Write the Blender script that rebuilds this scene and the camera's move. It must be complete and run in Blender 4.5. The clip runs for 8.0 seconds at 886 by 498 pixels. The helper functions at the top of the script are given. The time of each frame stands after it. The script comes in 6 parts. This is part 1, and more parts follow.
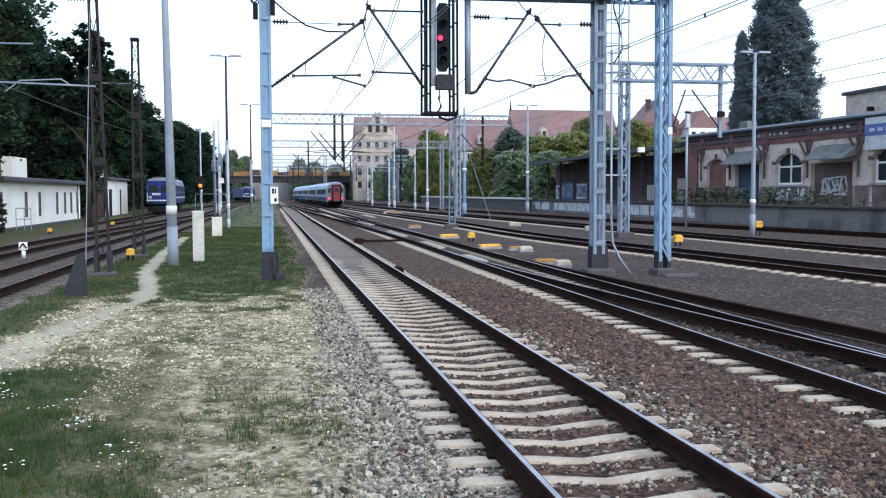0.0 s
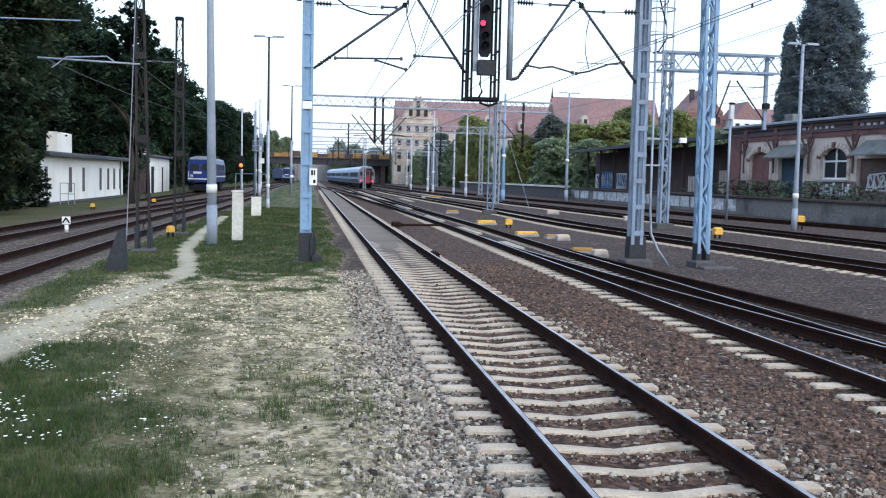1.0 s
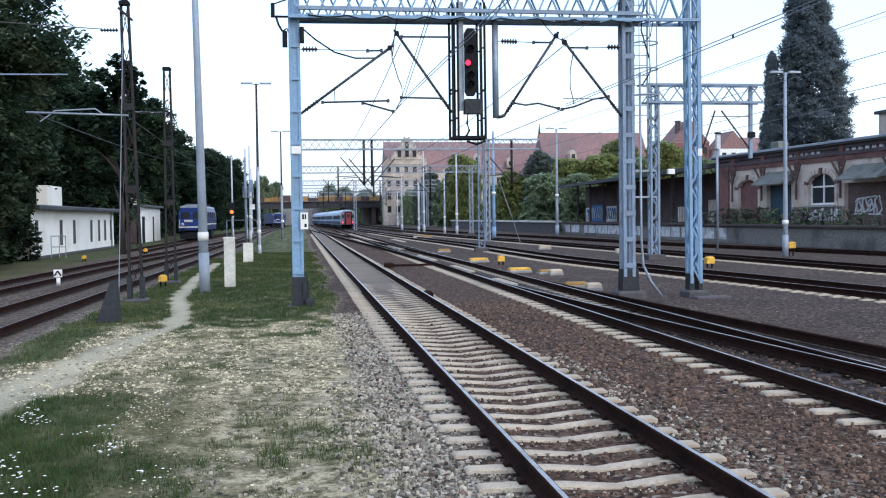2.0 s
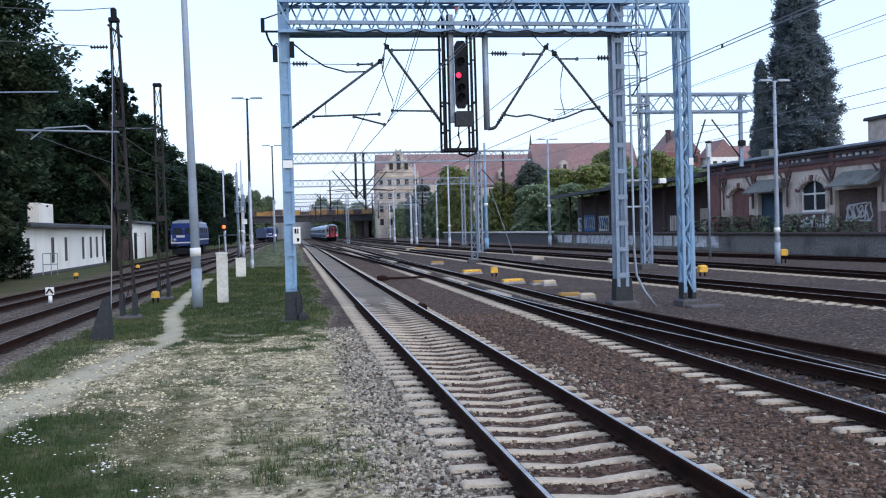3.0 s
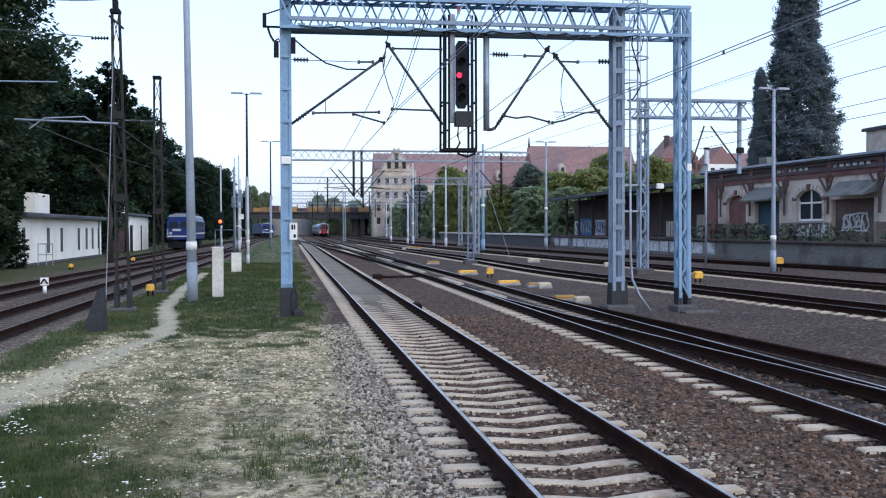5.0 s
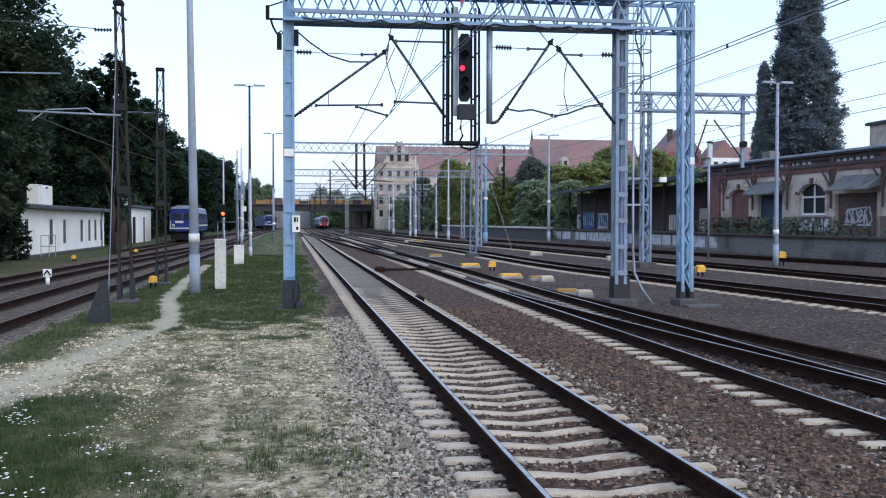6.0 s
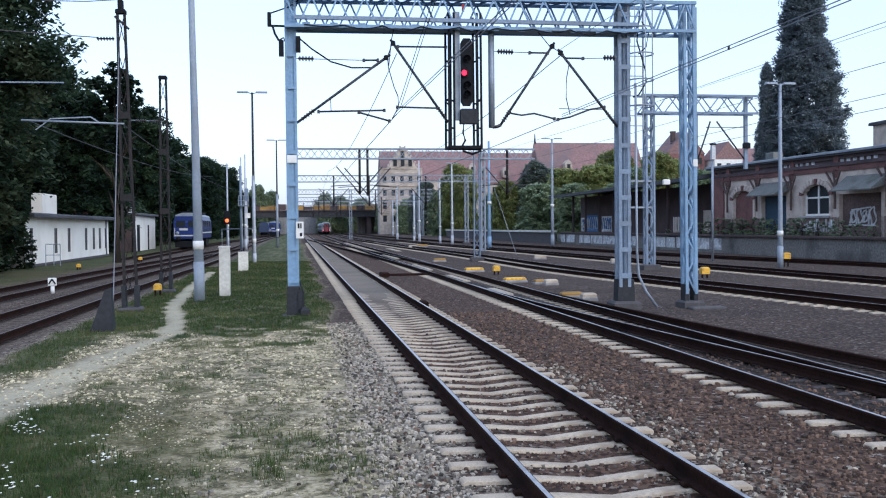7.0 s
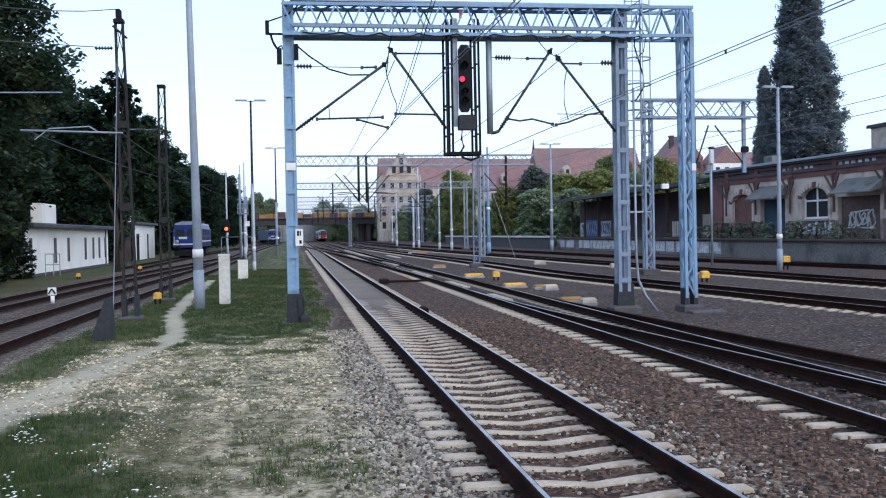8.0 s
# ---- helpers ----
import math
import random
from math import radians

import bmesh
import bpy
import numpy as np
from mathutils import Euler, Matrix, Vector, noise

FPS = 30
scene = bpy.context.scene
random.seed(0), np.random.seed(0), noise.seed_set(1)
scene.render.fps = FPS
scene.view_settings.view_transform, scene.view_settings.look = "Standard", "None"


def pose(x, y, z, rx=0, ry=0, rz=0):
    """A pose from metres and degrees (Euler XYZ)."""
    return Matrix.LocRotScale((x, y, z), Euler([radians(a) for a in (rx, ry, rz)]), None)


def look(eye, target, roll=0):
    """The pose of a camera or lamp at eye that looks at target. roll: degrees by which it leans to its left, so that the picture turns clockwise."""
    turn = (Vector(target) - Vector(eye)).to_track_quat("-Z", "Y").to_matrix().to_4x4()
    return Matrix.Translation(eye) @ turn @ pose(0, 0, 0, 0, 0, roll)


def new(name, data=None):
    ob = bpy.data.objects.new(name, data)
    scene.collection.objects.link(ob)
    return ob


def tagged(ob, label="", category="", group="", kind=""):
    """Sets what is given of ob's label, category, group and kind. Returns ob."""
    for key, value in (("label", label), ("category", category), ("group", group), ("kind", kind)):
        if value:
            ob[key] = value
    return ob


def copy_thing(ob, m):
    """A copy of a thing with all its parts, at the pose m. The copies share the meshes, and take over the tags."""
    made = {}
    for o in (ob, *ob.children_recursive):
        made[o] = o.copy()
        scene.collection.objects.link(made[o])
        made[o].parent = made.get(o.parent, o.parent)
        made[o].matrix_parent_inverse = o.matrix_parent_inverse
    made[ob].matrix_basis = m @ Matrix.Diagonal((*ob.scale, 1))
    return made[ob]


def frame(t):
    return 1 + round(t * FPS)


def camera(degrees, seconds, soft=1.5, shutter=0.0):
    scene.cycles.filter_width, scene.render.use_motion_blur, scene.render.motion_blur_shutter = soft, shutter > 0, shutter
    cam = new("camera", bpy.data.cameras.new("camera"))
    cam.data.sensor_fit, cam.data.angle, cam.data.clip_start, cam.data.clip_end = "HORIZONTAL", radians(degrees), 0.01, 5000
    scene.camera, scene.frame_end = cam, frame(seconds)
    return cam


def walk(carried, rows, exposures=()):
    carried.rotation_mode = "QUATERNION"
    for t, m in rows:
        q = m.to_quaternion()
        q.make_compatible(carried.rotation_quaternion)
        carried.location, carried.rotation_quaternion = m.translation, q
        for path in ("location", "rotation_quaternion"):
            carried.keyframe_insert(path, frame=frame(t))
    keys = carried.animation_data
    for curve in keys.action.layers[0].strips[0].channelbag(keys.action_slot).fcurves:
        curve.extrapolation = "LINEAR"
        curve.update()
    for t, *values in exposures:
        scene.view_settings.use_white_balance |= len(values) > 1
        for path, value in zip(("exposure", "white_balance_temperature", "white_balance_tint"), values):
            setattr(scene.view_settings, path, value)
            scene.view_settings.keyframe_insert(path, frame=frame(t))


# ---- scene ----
cam = camera(49.1, 8.0, soft=1.15)
PATH = [
    (0.0, pose(-0.007, -0.000, 2.295, 86.699, 0.164, -10.137)),
    (0.1, pose(0.003, 0.001, 2.299, 86.242, -0.067, -8.916)),
    (0.2, pose(0.001, 0.001, 2.299, 86.322, -0.793, -7.642)),
    (0.3, pose(0.007, 0.003, 2.298, 86.679, -1.569, -7.191)),
    (0.4, pose(0.004, 0.002, 2.299, 86.153, -1.143, -6.407)),
    (0.5, pose(-0.010, -0.001, 2.300, 85.562, -0.615, -6.417)),
    (0.6, pose(0.002, 0.001, 2.299, 85.044, 0.191, -6.940)),
    (0.7, pose(0.003, 0.001, 2.299, 85.062, 0.007, -7.477)),
    (0.8, pose(0.005, 0.002, 2.299, 84.822, -0.863, -8.094)),
    (0.9, pose(0.005, 0.002, 2.299, 84.991, -1.409, -7.787)),
    (1.0, pose(0.008, 0.005, 2.297, 85.815, -1.327, -7.850)),
    (1.1, pose(0.006, 0.003, 2.298, 86.828, -0.993, -7.938)),
    (1.2, pose(0.005, 0.002, 2.299, 87.313, -1.246, -7.411)),
    (1.3, pose(0.005, 0.002, 2.299, 87.624, -1.188, -7.206)),
    (1.4, pose(0.003, 0.002, 2.299, 88.218, -0.696, -7.417)),
    (1.5, pose(0.006, 0.002, 2.299, 88.137, -0.383, -8.015)),
    (1.6, pose(0.006, 0.003, 2.299, 88.230, -0.585, -8.413)),
    (1.7, pose(0.005, 0.001, 2.297, 87.911, 0.304, -7.825)),
    (2.8, pose(0.011, -0.005, 2.302, 89.196, 1.205, -9.285)),
    (3.0, pose(0.007, 0.021, 2.312, 88.818, 1.533, -8.831)),
    (3.5, pose(0.002, 0.016, 2.288, 89.190, 0.796, -9.559)),
    (4.0, pose(0.005, 0.042, 2.298, 88.602, 0.715, -9.192)),
    (4.5, pose(-0.002, 0.036, 2.299, 88.826, 0.325, -9.175)),
    (6.0, pose(-0.008, 0.018, 2.302, 88.404, -0.073, -8.896)),
    (6.5, pose(0.002, 0.030, 2.308, 88.009, 0.398, -8.537)),
    (7.0, pose(0.001, 0.015, 2.305, 88.676, 0.539, -8.664)),
    (7.5, pose(-0.000, 0.002, 2.299, 89.108, 1.080, -8.192)),
    (8.0, pose(-0.000, 0.000, 2.300, 89.050, 1.051, -8.700)),
]
walk(cam, PATH, exposures=[(0.0, 0.18, 5570, 11), (1.7, 0.09, 5560, 11), (2.8, -0.17, 5420, 14), (8.0, -0.17, 5420, 14)])

# ---- daylight: high bright cloud in the evening ----
world = bpy.data.worlds.new("sky")
scene.world = world
world.use_nodes = True
wn, wl = world.node_tree.nodes, world.node_tree.links
wn.clear()
sky = wn.new("ShaderNodeTexSky")
sky.sky_type = "NISHITA"
sky.sun_disc = False
sky.sun_elevation = radians(32)
sky.sun_rotation = radians(150)
sky.air_density, sky.dust_density, sky.ozone_density = 1.4, 2.5, 1.5
sky_bg = wn.new("ShaderNodeBackground")
sky_bg.inputs["Strength"].default_value = 0.14
veil_bg = wn.new("ShaderNodeBackground")
veil_bg.inputs["Color"].default_value = (0.862, 0.916, 1.02, 1)
veil_bg.inputs["Strength"].default_value = 0.765
sky_sum, sky_out = wn.new("ShaderNodeAddShader"), wn.new("ShaderNodeOutputWorld")
wl.new(sky.outputs[0], sky_bg.inputs["Color"])
wl.new(sky_bg.outputs[0], sky_sum.inputs[0])
wl.new(veil_bg.outputs[0], sky_sum.inputs[1])
wl.new(sky_sum.outputs[0], sky_out.inputs["Surface"])
sun = new("sun", bpy.data.lights.new("sun", "SUN"))
sun.data.energy, sun.data.angle, sun.data.color = 0.8, radians(20), (1.0, 0.95, 0.88)
sun.matrix_world = look((20, -34, 32), (0, 0, 0))


# ---- materials ----
def lin(c):
    return (*c, 1.0)


def material(name, base, rough=0.8, metal=0.0, vary=0.25, grain=30.0, stain=2.0, bump=0.2, tint=None, island=0.0, specular=0.4):
    """Base colour with fine grain and broad stains in object space, and a fine relief."""
    m = bpy.data.materials.new(name)
    m.use_nodes = True
    nt = m.node_tree
    n, l = nt.nodes, nt.links
    p = n["Principled BSDF"]
    p.inputs["Roughness"].default_value, p.inputs["Metallic"].default_value = rough, metal
    p.inputs["Specular IOR Level"].default_value = specular
    co = n.new("ShaderNodeTexCoord")
    fine, broad = n.new("ShaderNodeTexNoise"), n.new("ShaderNodeTexNoise")
    for node, s, d in ((fine, grain, 4.0), (broad, stain, 3.0)):
        node.inputs["Scale"].default_value, node.inputs["Detail"].default_value = s, d
        l.new(co.outputs["Object"], node.inputs["Vector"])
    dark = [c * (1 - vary) for c in base]
    light = [min(1, c * (1 + vary)) for c in base]
    if tint is None:
        tint = [c * 0.75 for c in base]
    ramp = n.new("ShaderNodeValToRGB")
    ramp.color_ramp.elements[0].position, ramp.color_ramp.elements[1].position = 0.32, 0.68
    ramp.color_ramp.elements[0].color, ramp.color_ramp.elements[1].color = lin(dark), lin(light)
    l.new(fine.outputs["Fac"], ramp.inputs["Fac"])
    spread = n.new("ShaderNodeMapRange")
    spread.inputs["From Min"].default_value, spread.inputs["From Max"].default_value = 0.48, 0.72
    l.new(broad.outputs["Fac"], spread.inputs["Value"])
    mix = n.new("ShaderNodeMixRGB")
    mix.inputs["Color2"].default_value = lin(tint)
    l.new(spread.outputs[0], mix.inputs["Fac"])
    l.new(ramp.outputs[0], mix.inputs["Color1"])
    last = mix.outputs[0]
    if island:
        info, geo = n.new("ShaderNodeObjectInfo"), n.new("ShaderNodeNewGeometry")
        add, val = n.new("ShaderNodeMath"), n.new("ShaderNodeMapRange")
        hsv = n.new("ShaderNodeHueSaturation")
        add.operation = "ADD"
        if island < 0.7:
            l.new(info.outputs["Random"], add.inputs[0])
            val.inputs["From Max"].default_value = 2.0
        else:
            add.inputs[0].default_value = 0.0
        l.new(geo.outputs["Random Per Island"], add.inputs[1])
        val.inputs["To Min"].default_value, val.inputs["To Max"].default_value = 1 - island, 1 + island
        l.new(add.outputs[0], val.inputs["Value"])
        l.new(val.outputs[0], hsv.inputs["Value"])
        l.new(last, hsv.inputs["Color"])
        last = hsv.outputs[0]
    l.new(last, p.inputs["Base Color"])
    if bump:
        b = n.new("ShaderNodeBump")
        b.inputs["Strength"].default_value, b.inputs["Distance"].default_value = bump, 0.02
        l.new(fine.outputs["Fac"], b.inputs["Height"])
        l.new(b.outputs[0], p.inputs["Normal"])
    return m


def glow(name, colour, strength):
    m = bpy.data.materials.new(name)
    m.use_nodes = True
    p = m.node_tree.nodes["Principled BSDF"]
    p.inputs["Base Color"].default_value = lin(colour)
    p.inputs["Emission Color"].default_value = lin(colour)
    p.inputs["Emission Strength"].default_value = strength
    return m


def leaf_material(name, base, tip, island=0.45):
    m = material(name, base, 0.6, 0, 0.3, 6.0, 0.35, 0.0, tip, island, 0.25)
    p = m.node_tree.nodes["Principled BSDF"]
    # thin leaves let some light through
    nt = m.node_tree
    through_leaf, both = nt.nodes.new("ShaderNodeBsdfTranslucent"), nt.nodes.new("ShaderNodeMixShader")
    both.inputs["Fac"].default_value = 0.48
    nt.links.new(p.inputs["Base Color"].links[0].from_socket, through_leaf.inputs["Color"])
    nt.links.new(p.outputs[0], both.inputs[1])
    nt.links.new(through_leaf.outputs[0], both.inputs[2])
    nt.links.new(both.outputs[0], nt.nodes["Material Output"].inputs["Surface"])
    return m


BLUE = material("blue_grey_paint", (0.205, 0.325, 0.465), 0.5, 0.0, 0.1, 14, 1.2, 0.1, (0.17, 0.25, 0.34))
BLUEGREY = material("weathered_blue_grey_paint", (0.20, 0.26, 0.34), 0.55, 0.0, 0.15, 14, 1.2, 0.1, (0.16, 0.19, 0.23))
GALV = material("galvanised_steel", (0.27, 0.31, 0.36), 0.45, 0.3, 0.12, 20, 2, 0.05)
POLE = material("light_grey_pole", (0.28, 0.32, 0.37), 0.55, 0.0, 0.08, 10, 0.8, 0.08, (0.22, 0.24, 0.27))
MASTPALE = material("pale_painted_mast", (0.46, 0.49, 0.53), 0.55, 0.0, 0.08, 10, 0.8, 0.05, (0.34, 0.36, 0.39))
RUSTMAST = material("dark_rusty_steel", (0.020, 0.018, 0.018), 0.8, 0.1, 0.35, 18, 2, 0.2, (0.036, 0.027, 0.023))
BLACK = material("black_paint", (0.010, 0.011, 0.014), 0.7, 0, 0.3, 12, 2, 0.1, None, 0, 0.15)
TAR_BACKLIT = material("tar_and_backlit_pole", (0.02, 0.022, 0.026), 0.7, 0, 0.3, 12, 2, 0.2)
WIRE = material("dark_wire", (0.05, 0.05, 0.055), 0.6, 0.2, 0.1, 10, 1, 0.0)
WIREGREY = material("grey_weathered_wire", (0.19, 0.20, 0.23), 0.6, 0.2, 0.1, 10, 1, 0.0)
INSUL = material("brown_insulator", (0.03, 0.022, 0.02), 0.3, 0, 0.2, 10, 1, 0.0)
RUST = material("rusty_rail_side", (0.024, 0.012, 0.009), 0.95, 0.0, 0.3, 25, 1.5, 0.2, (0.012, 0.007, 0.006), 0, 0.06)
SHINE = material("polished_rail_head", (0.44, 0.42, 0.42), 0.33, 0.9, 0.15, 40, 3, 0.0, (0.24, 0.22, 0.21))
DULLHEAD = material("worn_rail_head", (0.20, 0.18, 0.17), 0.45, 0.7, 0.2, 40, 3, 0.05)
CONC = material("pale_concrete_sleeper", (0.46, 0.388, 0.288), 0.9, 0, 0.2, 45, 3, 0.35, (0.31, 0.25, 0.18), 0.16)
CONCG = material("grey_concrete", (0.30, 0.29, 0.28), 0.9, 0, 0.2, 25, 1.5, 0.4, (0.20, 0.19, 0.18))
DARKCONC = material("dark_stained_concrete", (0.085, 0.08, 0.08), 0.9, 0, 0.25, 25, 2.0, 0.4)
DARKMIDCONC = material("dark_middle_concrete", (0.06, 0.05, 0.045), 0.8, 0, 0.3, 30, 2, 0.3, (0.035, 0.03, 0.028), 0.1)
CLOD = material("pale_dirt_clod", (0.42, 0.37, 0.24), 0.95, 0, 0.28, 30, 4, 0.3, (0.23, 0.195, 0.125), 0.7)
WOODSL = material("oil_stained_wooden_sleeper", (0.09, 0.07, 0.055), 0.9, 0, 0.3, 30, 2, 0.3, None, 0.2)
WHITE = material("white_paint", (0.78, 0.77, 0.72), 0.6, 0, 0.05, 12, 1.5, 0.08, (0.66, 0.64, 0.58))
CABINET = material("weathered_off_white_concrete", (0.66, 0.64, 0.56), 0.85, 0, 0.12, 9, 1.6, 0.2, (0.45, 0.43, 0.36))
CREAM = material("cream_render_wall", (0.88, 0.86, 0.78), 0.9, 0, 0.05, 20, 0.5, 0.15, (0.78, 0.75, 0.66))
BRICK = material("dark_red_brick", (0.175, 0.085, 0.075), 0.9, 0, 0.35, 14, 0.6, 0.4, (0.075, 0.040, 0.038), 0.25)
PLINTH = material("stained_brown_brick", (0.19, 0.135, 0.115), 0.95, 0, 0.35, 9, 0.7, 0.4, (0.10, 0.075, 0.068))
PLASTER = material("old_beige_plaster", (0.60, 0.51, 0.43), 0.95, 0, 0.18, 12, 0.8, 0.3, (0.31, 0.25, 0.21))
SOOT_AND_SHADED = material("sooty_brick_and_shaded_wall", (0.075, 0.055, 0.054), 0.95, 0, 0.3, 10, 0.5, 0.4, (0.115, 0.078, 0.07))
ROOFDARK = material("dark_roof_felt", (0.055, 0.058, 0.065), 0.8, 0, 0.2, 8, 0.5, 0.2, (0.09, 0.09, 0.095))
# Roof red drawn towards greyish pink, the far haze put into the colour.
ROOFRED = material("hazed_red_roof_tile", (0.235, 0.142, 0.132), 0.85, 0, 0.25, 2, 0.12, 0.3, (0.155, 0.118, 0.118))
FRIEZE = material("smoke_stained_brick", (0.10, 0.075, 0.078), 0.95, 0, 0.3, 10, 0.5, 0.4, (0.055, 0.042, 0.045))
EAVES = material("pale_zinc_eaves", (0.30, 0.33, 0.37), 0.6, 0.1, 0.15, 8, 0.6, 0.05)
STONE = material("beige_stone_facade", (0.50, 0.43, 0.36), 0.9, 0, 0.2, 1.2, 0.16, 0.2, (0.30, 0.245, 0.20))
STEELDECK = material("dark_bridge_steel", (0.035, 0.033, 0.035), 0.8, 0, 0.3, 2, 0.2, 0.2)
YELLOW = material("yellow_paint", (0.70, 0.40, 0.04), 0.6, 0, 0.2, 14, 5, 0.15, (0.30, 0.17, 0.05))
YELLOWDIRT = material("dirty_yellow_cladding", (0.34, 0.20, 0.05), 0.8, 0, 0.25, 1.5, 0.12, 0.1, (0.16, 0.08, 0.04))
CARBLUE = material("grey_blue_carriage_paint", (0.42, 0.52, 0.66), 0.4, 0, 0.06, 3, 0.4, 0.0)
ENDGREY = material("sooty_grey_coach_end", (0.18, 0.18, 0.20), 0.6, 0, 0.2, 4, 0.8, 0.0, (0.10, 0.11, 0.12))
CARDARK = material("dark_blue_carriage_paint", (0.03, 0.045, 0.095), 0.45, 0, 0.1, 3, 0.4, 0.0)
LOCOBLUE = material("bright_blue_engine_paint", (0.008, 0.026, 0.145), 0.4, 0, 0.15, 3, 0.5, 0.0)
RED = material("red_paint", (0.36, 0.022, 0.03), 0.45, 0, 0.1, 5, 1, 0.0)
DOORRED = material("dull_red_door_paint", (0.21, 0.022, 0.03), 0.5, 0, 0.15, 5, 1, 0.0)
GLASS = material("dark_window_glass", (0.02, 0.025, 0.03), 0.3, 0, 0.1, 3, 0.5, 0.0, None, 0, 0.2)
DOORBLUE = material("faded_blue_door", (0.035, 0.07, 0.11), 0.7, 0, 0.25, 12, 2, 0.2)
SPRAY = material("pale_spray_paint", (0.55, 0.56, 0.56), 0.7, 0, 0.15, 6, 1, 0.0)
SIGNBLUE = material("faded_blue_sign_paint", (0.10, 0.14, 0.36), 0.6, 0, 0.12, 6, 0.8, 0.0)
SPRAYBLUE = material("blue_spray_paint", (0.045, 0.13, 0.34), 0.7, 0, 0.3, 3, 0.6, 0.0, (0.08, 0.19, 0.36))
SPRAYOLD = material("worn_pale_spray_paint", (0.60, 0.61, 0.61), 0.8, 0, 0.35, 5, 1.3, 0.1, (0.17, 0.17, 0.175))
RAMPCONC = material("streaked_grey_concrete", (0.19, 0.182, 0.165), 0.9, 0, 0.35, 7, 0.45, 0.4, (0.075, 0.07, 0.064))
MOSSBOARD = material("mossy_grey_boards", (0.17, 0.175, 0.16), 0.9, 0, 0.25, 14, 1.2, 0.3, (0.10, 0.10, 0.085))
DOORBROWN = material("dark_brown_boards", (0.13, 0.09, 0.08), 0.9, 0, 0.3, 10, 0.8, 0.3, (0.075, 0.052, 0.048))
BARK = material("dark_bark", (0.05, 0.04, 0.03), 0.95, 0, 0.3, 20, 2, 0.5)
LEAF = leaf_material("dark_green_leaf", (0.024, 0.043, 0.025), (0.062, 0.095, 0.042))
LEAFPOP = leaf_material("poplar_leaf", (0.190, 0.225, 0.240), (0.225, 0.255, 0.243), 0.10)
LEAFBROAD = leaf_material("broad_green_leaf", (0.036, 0.060, 0.034), (0.135, 0.160, 0.085))
# Leaf colours lifted pale, with distance haze put into them.
LEAFYEL = leaf_material("hazed_yellow_green_leaf", (0.25, 0.28, 0.10), (0.33, 0.32, 0.12), 0.3)
LEAFMID = leaf_material("hazed_mid_green_leaf", (0.25, 0.31, 0.19), (0.34, 0.38, 0.20), 0.3)
LEAFDULL = leaf_material("hazed_dull_leaf", (0.19, 0.23, 0.19), (0.24, 0.27, 0.18), 0.25)
GRASS = leaf_material("grass_blade", (0.050, 0.080, 0.020), (0.118, 0.128, 0.042), 0.55)
DRYGRASS = leaf_material("dry_grass_blade", (0.15, 0.13, 0.065), (0.22, 0.18, 0.095), 0.3)
PETAL = material("white_petal", (0.8, 0.79, 0.70), 0.7, 0, 0.05, 30, 5, 0.0)
STONEPALE = material("pale_ballast_stone", (0.275, 0.243, 0.188), 0.9, 0, 0.3, 40, 8, 0.3, (0.17, 0.14, 0.108), 0.9)
STONEBROWN = material("brown_ballast_stone", (0.122, 0.077, 0.051), 0.9, 0, 0.3, 40, 8, 0.3, (0.08, 0.05, 0.034), 0.85)
LAMP_RED = glow("lit_red_lens", (1.0, 0.03, 0.07), 2.6)
LAMP_ORANGE = glow("lit_orange_lens", (1.0, 0.16, 0.03), 2.0)
LAMP_WHITE = glow("lit_headlight", (1.0, 0.97, 0.9), 4.0)


